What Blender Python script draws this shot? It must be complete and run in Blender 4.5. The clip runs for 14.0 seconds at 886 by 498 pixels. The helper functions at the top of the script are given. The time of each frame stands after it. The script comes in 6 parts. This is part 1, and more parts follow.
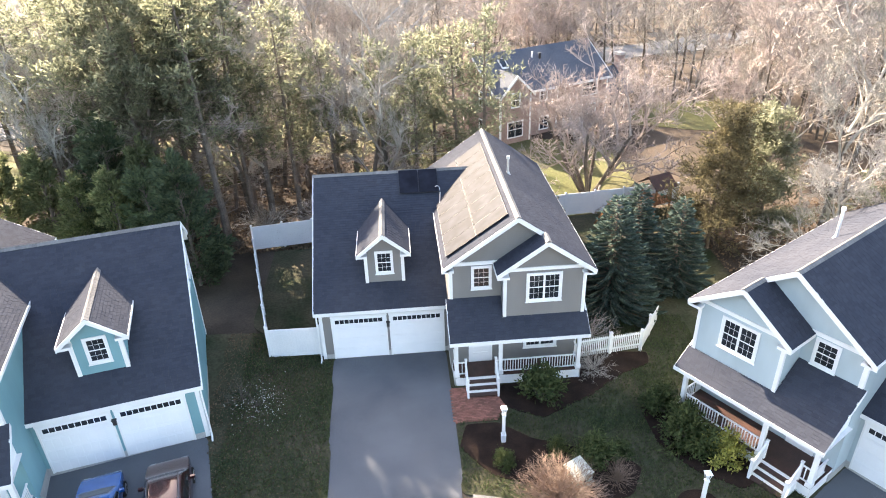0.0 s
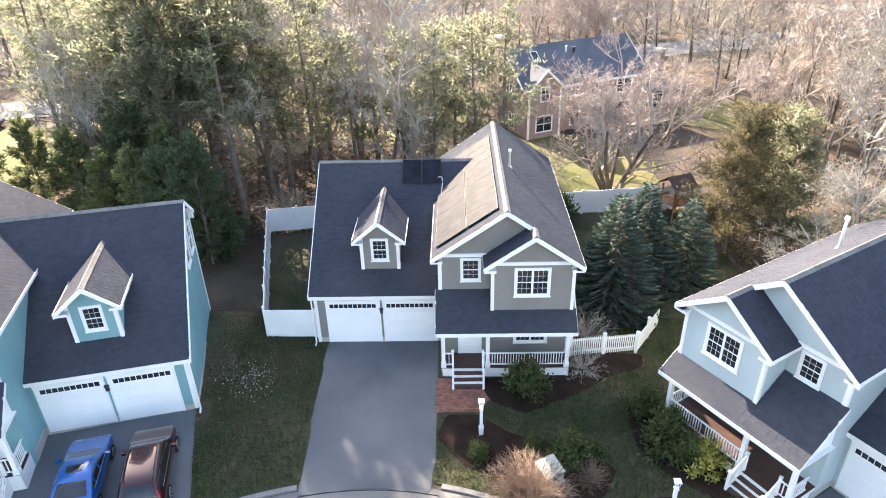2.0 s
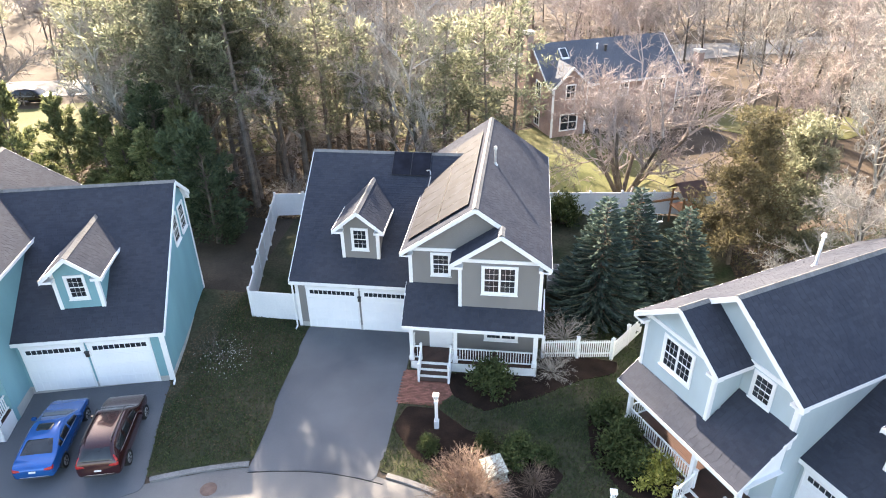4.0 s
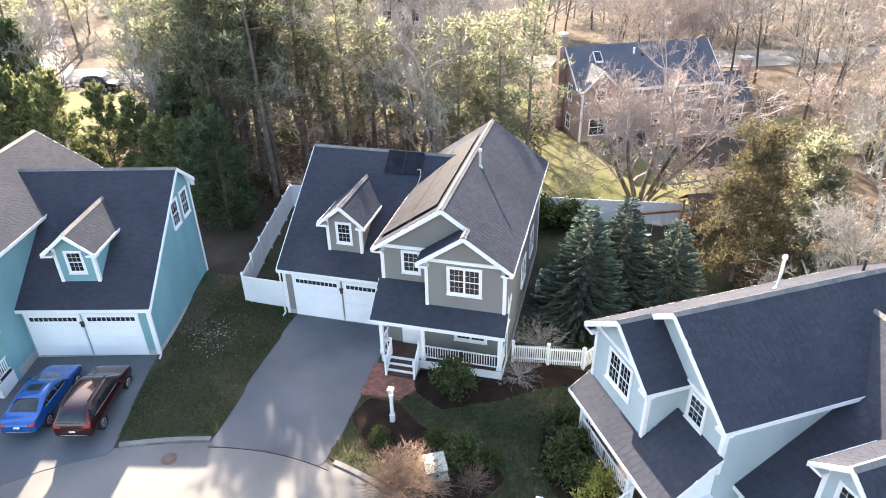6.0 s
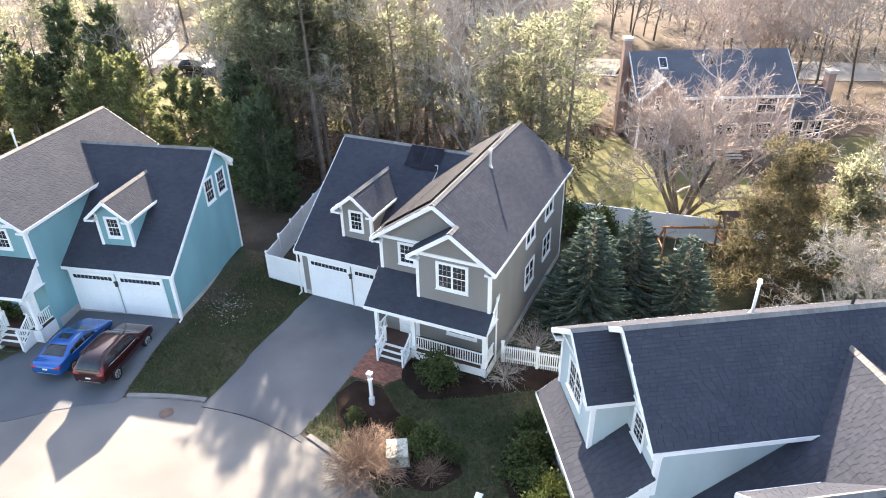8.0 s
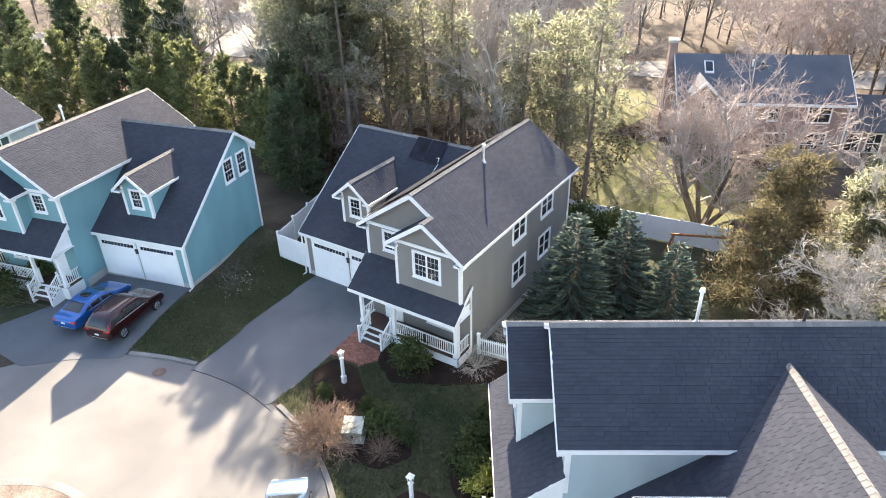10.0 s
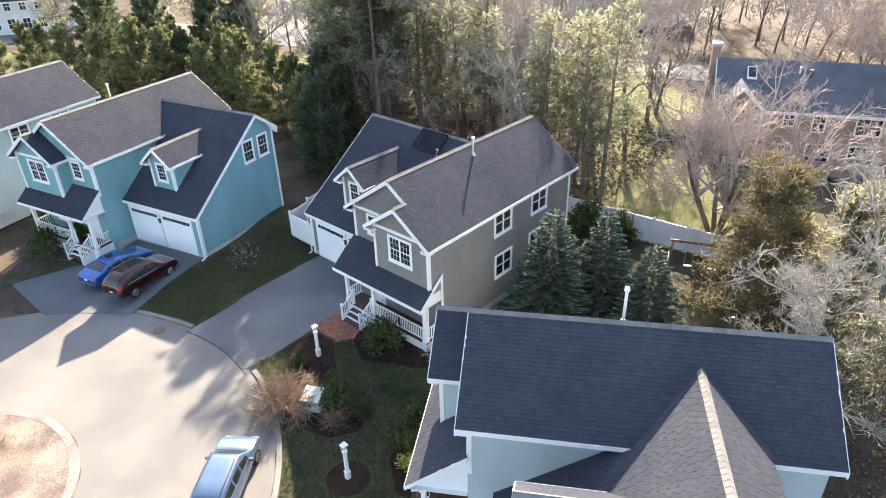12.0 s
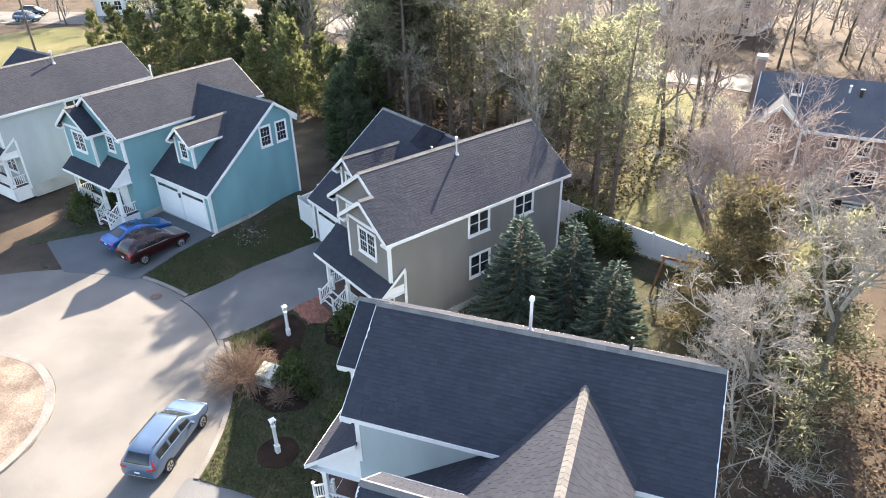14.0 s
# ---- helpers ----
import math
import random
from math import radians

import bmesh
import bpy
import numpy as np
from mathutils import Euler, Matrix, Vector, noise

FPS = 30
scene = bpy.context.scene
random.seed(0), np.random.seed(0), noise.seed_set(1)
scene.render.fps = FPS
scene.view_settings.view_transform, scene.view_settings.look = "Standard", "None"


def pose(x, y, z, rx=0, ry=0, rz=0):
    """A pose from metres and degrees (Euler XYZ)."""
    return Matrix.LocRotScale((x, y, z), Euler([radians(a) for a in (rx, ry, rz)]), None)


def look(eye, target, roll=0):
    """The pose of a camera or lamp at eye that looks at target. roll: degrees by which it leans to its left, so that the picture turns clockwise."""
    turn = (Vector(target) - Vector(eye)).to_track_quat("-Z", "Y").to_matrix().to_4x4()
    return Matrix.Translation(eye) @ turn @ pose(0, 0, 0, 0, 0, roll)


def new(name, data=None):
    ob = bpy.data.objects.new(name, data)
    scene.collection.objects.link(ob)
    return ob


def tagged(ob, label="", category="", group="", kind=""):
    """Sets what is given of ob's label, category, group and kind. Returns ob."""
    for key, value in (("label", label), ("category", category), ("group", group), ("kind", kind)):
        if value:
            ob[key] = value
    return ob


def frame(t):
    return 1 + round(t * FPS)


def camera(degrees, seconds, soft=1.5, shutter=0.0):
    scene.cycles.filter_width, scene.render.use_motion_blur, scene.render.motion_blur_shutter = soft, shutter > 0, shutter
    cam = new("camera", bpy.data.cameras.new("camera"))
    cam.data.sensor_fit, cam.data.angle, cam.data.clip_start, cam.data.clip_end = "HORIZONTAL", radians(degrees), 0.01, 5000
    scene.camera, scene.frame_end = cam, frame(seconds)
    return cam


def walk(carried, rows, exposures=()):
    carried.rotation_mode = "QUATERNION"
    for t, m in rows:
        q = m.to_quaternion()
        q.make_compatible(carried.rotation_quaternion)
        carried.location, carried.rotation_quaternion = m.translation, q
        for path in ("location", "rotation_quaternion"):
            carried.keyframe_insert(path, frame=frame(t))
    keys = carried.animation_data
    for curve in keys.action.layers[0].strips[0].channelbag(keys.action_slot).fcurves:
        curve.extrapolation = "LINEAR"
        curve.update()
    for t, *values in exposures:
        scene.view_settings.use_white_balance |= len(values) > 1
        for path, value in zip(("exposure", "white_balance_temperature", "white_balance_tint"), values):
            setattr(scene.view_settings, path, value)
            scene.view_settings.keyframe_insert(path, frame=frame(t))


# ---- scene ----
cam = camera(67.7, 14.0, soft=1.0)
PATH = [
    (0, (-0.603, 0.192, 21.846), (-0.488, 1.945, 20.89), -1.9),
    (0.5, (0.076, 0.102, 21.735), (0.148, 1.857, 20.778), -1.9),
    (1, (0.794, 0.03, 21.702), (0.825, 1.784, 20.741), -1.8),
    (1.5, (1.556, -0.011, 21.719), (1.545, 1.741, 20.753), -1.8),
    (2, (2.368, -0.052, 21.765), (2.322, 1.695, 20.792), -1.5),
    (2.5, (3.228, -0.017, 21.806), (3.146, 1.725, 20.827), -1.6),
    (3, (4.313, 0.05, 21.791), (4.182, 1.787, 20.807), -1.3),
    (5.5, (10.413, 0.381, 22.049), (10.027, 2.074, 21.057), -1.2),
    (6, (11.702, 0.635, 22.116), (11.251, 2.312, 21.123), -1.2),
    (6.5, (13.015, 0.962, 22.138), (12.478, 2.612, 21.144), -1.3),
    (7, (14.331, 1.204, 22.223), (13.716, 2.826, 21.227), -1.5),
    (7.5, (15.61, 1.457, 22.258), (14.93, 3.052, 21.262), -1.4),
    (8, (16.852, 1.721, 22.344), (16.117, 3.291, 21.348), -1.2),
    (8.2, (17.343, 1.872, 22.349), (16.587, 3.432, 21.351), -1.3),
    (10.5, (23.3, 4.082, 22.33), (22.282, 5.486, 21.332), -1.4),
    (11, (24.635, 4.68, 22.259), (23.564, 6.044, 21.263), -1.3),
    (11.5, (25.875, 5.341, 22.234), (24.753, 6.666, 21.24), -1.2),
    (12, (27.191, 6.061, 22.202), (26.023, 7.343, 21.206), -1.6),
    (12.5, (28.424, 6.976, 22.216), (27.213, 8.217, 21.218), -1.5),
    (13, (29.525, 8.061, 22.307), (28.271, 9.258, 21.308), -0.9),
    (13.5, (30.705, 9.19, 22.357), (29.399, 10.325, 21.354), -1.3),
    (14, (32.066, 10.438, 22.403), (30.712, 11.516, 21.402), -1.0),
]
walk(cam, [(t, look(eye, target, roll)) for t, eye, target, roll in PATH],
     [(0, 2.68, 7250, 14), (7, 2.63, 7200, 14), (11, 2.38, 7150, 13), (14, 2.3, 7100, 13)])

# ---- world, sun, exposure ----
SUN_EL, SUN_DIR = radians(31), Vector((-0.53, 0.85, 0)).normalized()
world = bpy.data.worlds.new("world")
scene.world = world
world.use_nodes = True
_wn = world.node_tree
sky = _wn.nodes.new("ShaderNodeTexSky")
sky.sky_type, sky.sun_disc = "NISHITA", False
sky.sun_elevation, sky.sun_rotation = SUN_EL, math.atan2(SUN_DIR.x, SUN_DIR.y)
sky.air_density, sky.dust_density, sky.ozone_density = 1.0, 1.5, 1.0
_wn.links.new(sky.outputs[0], _wn.nodes["Background"].inputs[0])
_wn.nodes["Background"].inputs[1].default_value = 0.125
sun = new("sun", bpy.data.lights.new("sun", "SUN"))
sun.data.energy, sun.data.angle, sun.data.color = 5.0, radians(0.6), (1.0, 0.9, 0.76)
sun.matrix_world = look((0, 0, 60), Vector((0, 0, 60)) - Vector((SUN_DIR.x * math.cos(SUN_EL), SUN_DIR.y * math.cos(SUN_EL), math.sin(SUN_EL))))


# ---- materials ----
def mat(name, rough=0.8, metal=0.0):
    m = bpy.data.materials.new(name)
    m.use_nodes = True
    b = m.node_tree.nodes["Principled BSDF"]
    b.inputs["Roughness"].default_value, b.inputs["Metallic"].default_value = rough, metal
    return m, m.node_tree, b


def noise_node(nt, scale, detail=4, coord="Object", stretch=None):
    tc = nt.nodes.new("ShaderNodeTexCoord")
    mp = nt.nodes.new("ShaderNodeMapping")
    if stretch:
        mp.inputs["Scale"].default_value = stretch
    n = nt.nodes.new("ShaderNodeTexNoise")
    n.inputs["Scale"].default_value, n.inputs["Detail"].default_value = scale, detail
    nt.links.new(tc.outputs[coord], mp.inputs[0])
    nt.links.new(mp.outputs[0], n.inputs["Vector"])
    return n


def ramp(nt, fac, stops):
    r = nt.nodes.new("ShaderNodeValToRGB")
    e = r.color_ramp.elements
    while len(e) < len(stops):
        e.new(0.5)
    for el, (p, c) in zip(e, stops):
        el.position, el.color = p, (*c, 1)
    nt.links.new(fac, r.inputs[0])
    return r


def mixc(nt, fac, a, b, mode="MIX"):
    x = nt.nodes.new("ShaderNodeMix")
    x.data_type, x.blend_type = "RGBA", mode
    for sock, v in ((x.inputs[0], fac), (x.inputs[6], a), (x.inputs[7], b)):
        if isinstance(v, (int, float)):
            sock.default_value = v
        elif isinstance(v, tuple):
            sock.default_value = (*v, 1)
        else:
            nt.links.new(v, sock)
    return x.outputs[2]


def bump(nt, b, height, strength=0.3, dist=0.02):
    n = nt.nodes.new("ShaderNodeBump")
    n.inputs["Strength"].default_value, n.inputs["Distance"].default_value = strength, dist
    nt.links.new(height, n.inputs["Height"])
    nt.links.new(n.outputs[0], b.inputs["Normal"])


def grainy(name, c0, c1, scale, fine, rough=0.8, bump_s=0.3, bump_d=0.02, metal=0.0, island=0.0, objvar=0.0, stretch=None, fc=(0.72, 1.2)):
    """Two scales of noise between two colours, with fine relief."""
    m, nt, b = mat(name, rough, metal)
    if rough >= 0.85:
        b.inputs["Specular IOR Level"].default_value = 0.12
    n1, n2 = noise_node(nt, scale, 5, stretch=stretch), noise_node(nt, fine, 3)
    r1 = ramp(nt, n1.outputs[0], [(0.3, c0), (0.7, c1)])
    r2 = ramp(nt, n2.outputs[0], [(0.3, (fc[0],) * 3), (0.7, (fc[1],) * 3)])
    out = mixc(nt, 1.0, r1.outputs[0], r2.outputs[0], "MULTIPLY")
    if island:
        g = nt.nodes.new("ShaderNodeNewGeometry")
        r3 = ramp(nt, g.outputs["Random Per Island"], [(0, (1 - island,) * 3), (1, (1 + island,) * 3)])
        out = mixc(nt, 1.0, out, r3.outputs[0], "MULTIPLY")
    if objvar:
        o = nt.nodes.new("ShaderNodeObjectInfo")
        r4 = ramp(nt, o.outputs["Random"], [(0, (1 - objvar, 1 - objvar * 0.8, 1 - objvar)), (1, (1 + objvar, 1 + objvar * 0.8, 1 + objvar * 0.6))])
        out = mixc(nt, 1.0, out, r4.outputs[0], "MULTIPLY")
    nt.links.new(out, b.inputs["Base Color"])
    if bump_s:
        bump(nt, b, n2.outputs[0], bump_s, bump_d)
    return m


def siding(name, col):
    """Clapboards: courses 10 cm high in relief, a little weathering."""
    m, nt, b = mat(name, 0.62)
    tc = nt.nodes.new("ShaderNodeTexCoord")
    sep = nt.nodes.new("ShaderNodeSeparateXYZ")
    nt.links.new(tc.outputs["Object"], sep.inputs[0])
    mu = nt.nodes.new("ShaderNodeMath")
    mu.operation, mu.inputs[1].default_value = "MULTIPLY", 1 / 0.105
    fr = nt.nodes.new("ShaderNodeMath")
    fr.operation = "FRACT"
    nt.links.new(sep.outputs[2], mu.inputs[0])
    nt.links.new(mu.outputs[0], fr.inputs[0])
    inv = nt.nodes.new("ShaderNodeMath")
    inv.operation, inv.inputs[0].default_value = "SUBTRACT", 1.0
    nt.links.new(fr.outputs[0], inv.inputs[1])
    n1 = noise_node(nt, 0.7, 5, stretch=(1, 1, 0.35))
    r1 = ramp(nt, n1.outputs[0], [(0.3, tuple(c * 0.88 for c in col)), (0.7, tuple(min(1, c * 1.08) for c in col))])
    nt.links.new(r1.outputs[0], b.inputs["Base Color"])
    bump(nt, b, inv.outputs[0], 0.55, 0.018)
    return m


M_TRIM = grainy("white_trim_paint", (0.74, 0.74, 0.73), (0.82, 0.82, 0.81), 1.2, 30, 0.5, 0, fc=(0.96, 1.03))
M_DOORW = grainy("white_door_paint", (0.76, 0.77, 0.78), (0.83, 0.83, 0.83), 0.8, 25, 0.4, 0, fc=(0.97, 1.02))
M_VINYL = grainy("white_vinyl", (0.72, 0.73, 0.74), (0.82, 0.82, 0.82), 0.6, 12, 0.35, 0, fc=(0.95, 1.03))
M_SHINGLE = grainy("asphalt_shingle", (0.041, 0.046, 0.060), (0.058, 0.061, 0.074), 0.35, 60, 0.8, 0.4, 0.005, island=0.09, fc=(0.8, 1.15))
M_SHINGLE.node_tree.nodes["Principled BSDF"].inputs["Specular IOR Level"].default_value = 0.03
M_UNDER = grainy("roof_deck", (0.032, 0.033, 0.036), (0.046, 0.046, 0.048), 0.6, 40, 0.8, 0.3)
# ridge caps: sun glare along the ridges is put into this paler colour
M_RIDGE = grainy("ridge_cap_shingle", (0.14, 0.134, 0.127), (0.20, 0.19, 0.178), 0.8, 40, 0.8, 0.4, island=0.15)
M_CONC = grainy("concrete", (0.36, 0.35, 0.33), (0.5, 0.49, 0.46), 0.8, 30, 0.85, 0.12, fc=(0.88, 1.08))
M_ASPHALT = grainy("driveway_asphalt", (0.075, 0.081, 0.092), (0.125, 0.130, 0.138), 0.3, 45, 0.8, 0.3, 0.01)
M_ROAD = grainy("worn_road_asphalt", (0.132, 0.128, 0.123), (0.205, 0.196, 0.185), 0.22, 50, 0.85, 0.35, 0.01)
M_DECK = grainy("dark_deck_boards", (0.045, 0.022, 0.016), (0.075, 0.035, 0.026), 2.0, 40, 0.55, 0.2)
M_PIPE = grainy("galvanised_pipe", (0.5, 0.5, 0.5), (0.62, 0.62, 0.62), 3, 30, 0.4, 0.05, metal=0.6)
M_DARK = grainy("dark_metal", (0.02, 0.02, 0.022), (0.04, 0.04, 0.042), 3, 30, 0.5, 0.05)
M_GREY = siding("grey_clapboard", (0.195, 0.187, 0.176))
M_TEAL = siding("teal_clapboard", (0.155, 0.32, 0.35))
M_PALE = siding("pale_blue_clapboard", (0.39, 0.465, 0.485))
M_SLATE = siding("blue_grey_clapboard", (0.42, 0.46, 0.47))


def glass_dark(name, col=(0.015, 0.018, 0.022)):
    m, nt, b = mat(name, 0.06)
    n = noise_node(nt, 1.5, 2)
    r = ramp(nt, n.outputs[0], [(0.35, col), (0.75, tuple(c * 2.2 for c in col))])
    nt.links.new(r.outputs[0], b.inputs["Base Color"])
    b.inputs["Specular IOR Level"].default_value = 0.6
    return m


M_PANE = glass_dark("window_glass_over_dark_room")
M_SOLAR = glass_dark("solar_cell_glass", (0.010, 0.011, 0.016))
M_SOLAR.node_tree.nodes["Principled BSDF"].inputs["Roughness"].default_value = 0.55
M_SOLAR.node_tree.nodes["Principled BSDF"].inputs["Specular IOR Level"].default_value = 0.06


# ---- mesh helpers ----
def mesh_of(bm, name, material, smooth=False):
    bmesh.ops.recalc_face_normals(bm, faces=bm.faces)
    me = bpy.data.meshes.new(name)
    bm.to_mesh(me)
    bm.free()
    me.materials.append(material)
    if smooth:
        me.shade_smooth()
    return me


def part(name, bm, material, parent, label="", smooth=False):
    ob = new(name, mesh_of(bm, name, material, smooth) if isinstance(bm, bmesh.types.BMesh) else bm)
    ob.parent = parent
    if label:
        ob["label"] = label
    return ob


def box(bm, x0, x1, y0, y1, z0, z1):
    v = [bm.verts.new((x, y, z)) for z in (z0, z1) for x, y in ((x0, y0), (x1, y0), (x1, y1), (x0, y1))]
    for f in ((0, 1, 2, 3), (4, 5, 6, 7), (0, 1, 5, 4), (1, 2, 6, 5), (2, 3, 7, 6), (3, 0, 4, 7)):
        bm.faces.new([v[i] for i in f])
    return v


def prism(bm, pts, d):
    """A flat polygon of 3D points, thickened by the vector d."""
    a = [bm.verts.new(p) for p in pts]
    b = [bm.verts.new(Vector(p) + Vector(d)) for p in pts]
    bm.faces.new(a)
    bm.faces.new(b[::-1])
    for i in range(len(a)):
        j = (i + 1) % len(a)
        bm.faces.new((a[i], a[j], b[j], b[i]))


def bar(bm, p, q, w, h, up=(0, 0, 1)):
    """A straight board of width w and height h from p to q."""
    p, q = Vector(p), Vector(q)
    d = (q - p).normalized()
    s = d.cross(Vector(up))
    s = s.normalized() if s.length > 1e-4 else Vector((1, 0, 0))
    u = s.cross(d)
    c = [s * w / 2 * i + u * h / 2 * j for i, j in ((-1, -1), (1, -1), (1, 1), (-1, 1))]
    prism(bm, [p + k for k in c], q - p)


def tube(bm, p, q, r0, r1, n=8, caps=True):
    p, q = Vector(p), Vector(q)
    d = (q - p)
    if d.length < 1e-6:
        return
    d.normalize()
    s = d.orthogonal().normalized()
    u = d.cross(s)
    a = [bm.verts.new(p + (s * math.cos(k * math.tau / n) + u * math.sin(k * math.tau / n)) * r0) for k in range(n)]
    b = [bm.verts.new(q + (s * math.cos(k * math.tau / n) + u * math.sin(k * math.tau / n)) * r1) for k in range(n)]
    for i in range(n):
        j = (i + 1) % n
        bm.faces.new((a[i], a[j], b[j], b[i]))
    if caps:
        bm.faces.new(a[::-1])
        bm.faces.new(b)


def B():
    return bmesh.new()


def islands(bm):
    """The separate pieces of a mesh, each as a mesh of its own."""
    left, out = set(bm.faces), []
    while left:
        todo, piece = [left.pop()], []
        while todo:
            f = todo.pop()
            piece.append(f)
            for v in f.verts:
                for g in v.link_faces:
                    if g in left:
                        left.remove(g)
                        todo.append(g)
        nb, vm = bmesh.new(), {}
        for f in piece:
            for v in f.verts:
                if v not in vm:
                    vm[v] = nb.verts.new(v.co)
            nb.faces.new([vm[v] for v in f.verts])
        out.append(nb)
    bm.free()
    return out


def ring_frame(bm, c, ux, n, w, h, t, d0, d1):
    """A window surround as one closed ring of width t round an opening w by h."""
    uz = Vector((0, 0, 1))
    rows = []
    for k, d in ((0, d0), (0, d1), (t, d1), (t, d0)):
        rows.append([bm.verts.new(c + ux * (sx * (w / 2 + k)) + uz * (sz * (h / 2 + k)) + n * d) for sx, sz in ((-1, -1), (1, -1), (1, 1), (-1, 1))])
    for a in range(4):
        p, q = rows[a], rows[(a + 1) % 4]
        for i in range(4):
            j = (i + 1) % 4
            bm.faces.new((p[i], p[j], q[j], q[i]))


def thing(name, m, label, category, group="", kind=""):
    e = new(name)
    e.matrix_world = m
    return tagged(e, label, category, group, kind)


# ---- lie of the land ----
LAND = [(-10, 23.5, 0.2), (-12, 31, 0.6), (-5.3, 28.8, 0.0), (1.4, 28.8, 0.0), (8, 26, -0.05), (-5, 18, -0.36), (3, 19, -0.33),
        (10.6, 17.8, -0.42), (20.9, 13.6, -0.55), (12.5, 24, -0.5), (5, 10, -0.42), (-8, 12, -0.36), (-15, 15, -0.2), (8, 44, 0.0),
        (-9, 40, 0.3), (-22, 30, 0.6), (16, 33, -0.3), (26, 24, -0.5), (-2, 36, 0.0), (10, 36, -0.1), (-28, 15, 0.0),
        (10, 54, 0.3), (20, 54, 0.3), (15, 62, 0.3), (26, 58, 0.3), (2, 60, 0.3), (16, 44.5, 0.05), (0, 44, 0.0), (26, 44, 0.1)]


def land(x, y):
    s, w = 0.0, 0.00002
    for a, b, h in LAND:
        k = 1 / (0.6 + (x - a) ** 2 + (y - b) ** 2) ** 1.6
        s += h * k
        w += k
    return s / w


# ---- a house: garage with dormer beside a gabled block with a porch ----
SL, SG = 0.70, 0.735
RX, RZ = 9.855, 8.75


def house(m, mirror, wall_mat, label, frame_label, solar=False, mf=-1.75):
    s = -1 if mirror else 1
    top = thing("house", m, label, "house")

    def mir(bm):
        if mirror:
            for v in bm.verts:
                v.co.x = -v.co.x
        return bm

    def P(name, bm, material, parent=None, lab=""):
        if name in ("rake_board", "porch_gable", "stair_stringer", "newel_post"):
            for piece in islands(bm):
                ob = part(name, mir(piece), material, parent or top, lab)
            return ob
        return part(name, mir(bm), material, parent or top, lab)

    zg = lambda y: 7.93 - SG * (6.4 - y) if y < 6.4 else 7.93 - 0.72 * (y - 6.4)
    zm = lambda x: RZ - SL * abs(x - RX)
    zb = lambda x: 7.88 - SL * (11.1 - x)
    zd = lambda x: 6.9 - 0.82 * abs(x - 3.54)
    zp = lambda y: 4.40 + (y + 1.75) * 0.80
    # walls
    bm = B()
    T = 0.12
    prism(bm, [(0, 0.0, -0.6), (0, 0.0, zg(0) - T), (0, 6.4, 7.93 - T), (0, 8.0, zg(8) - T), (0, 8.0, -0.6)], (6.66, 0, 0))
    P("garage_wall", bm, wall_mat)
    bm = B()
    prism(bm, [(6.66, mf, -0.6), (6.66, mf, zm(6.66) - T), (RX, mf, RZ - T), (13.05, mf, zm(13.05) - T), (13.05, mf, -0.6)], (0, 10.3 - mf, 0))
    P("main_wall", bm, wall_mat)
    bm = B()
    prism(bm, [(9.16, -2.6, 3.35), (9.16, -2.6, zb(9.16) - T), (11.1, -2.6, 7.88 - T), (13.05, -2.6, zm(13.05) - T), (13.05, -2.6, 3.35)], (0, mf + 2.6, 0))
    P("bay_wall", bm, wall_mat)
    bm = B()
    prism(bm, [(2.54, 1.0, 3.6), (2.54, 1.0, zd(2.54) - 0.1), (3.54, 1.0, 6.8), (4.54, 1.0, zd(4.54) - 0.1), (4.54, 1.0, 3.6)], (0, 3.6, 0))
    P("dormer_wall", bm, wall_mat)
    # foundation band
    bm = B()
    box(bm, -0.02, 6.68, -0.02, 8.02, -0.7, 0.28)
    box(bm, 6.64, 13.08, -1.5, 10.33, -0.7, 0.32)
    P("foundation", bm, M_CONC)
    # roof decks
    TH = (0, 0, -0.13)
    bm = B()
    prism(bm, [(-0.2, -0.22, zg(-0.22)), (6.66, -0.22, zg(-0.22)), (6.66, 4.45, zg(4.45)), (8.66, 6.4, 7.93), (-0.2, 6.4, 7.93)], TH)
    prism(bm, [(-0.2, 6.4, 7.93), (8.66, 6.4, 7.93), (8.0, 8.35, zg(8.35)), (-0.2, 8.35, zg(8.35))], TH)
    groof = P("garage_roof", bm, M_UNDER)
    bm = B()
    prism(bm, [(RX, mf - 0.35, RZ), (RX, 10.6, RZ), (6.37, 10.6, zm(6.37)), (6.37, mf - 0.35, zm(6.37))], TH)
    prism(bm, [(RX, mf - 0.35, RZ), (RX, 10.6, RZ), (11.1, 10.6, 7.88), (11.1, mf - 0.35, 7.88)], TH)
    prism(bm, [(11.1, -2.95, 7.88), (11.1, 10.6, 7.88), (13.4, 10.6, zm(13.4)), (13.4, -2.95, zm(13.4))], TH)
    prism(bm, [(11.1, -2.95, 7.88), (11.1, mf, 7.88), (8.8, mf, zb(8.8)), (8.8, -2.95, zb(8.8))], TH)
    mroof = P("main_roof", bm, M_UNDER)
    bm = B()
    prism(bm, [(3.54, 0.62, 6.9), (3.54, 5.0, 6.9), (2.2, 3.55, zd(2.2)), (2.2, 0.62, zd(2.2))], (0, 0, -0.1))
    prism(bm, [(3.54, 0.62, 6.9), (3.54, 5.0, 6.9), (4.88, 3.55, zd(4.88)), (4.88, 0.62, zd(4.88))], (0, 0, -0.1))
    droof = P("dormer_roof", bm, M_UNDER)
    bm = B()
    prism(bm, [(6.5, -3.48, zp(-3.48)), (13.2, -3.48, zp(-3.48)), (13.2, -2.62, zp(-2.62)), (9.12, -2.62, zp(-2.62)), (9.12, mf, zp(mf)), (6.5, mf, zp(mf))], (0, 0, -0.12))
    proof = P("porch_roof", bm, M_UNDER)

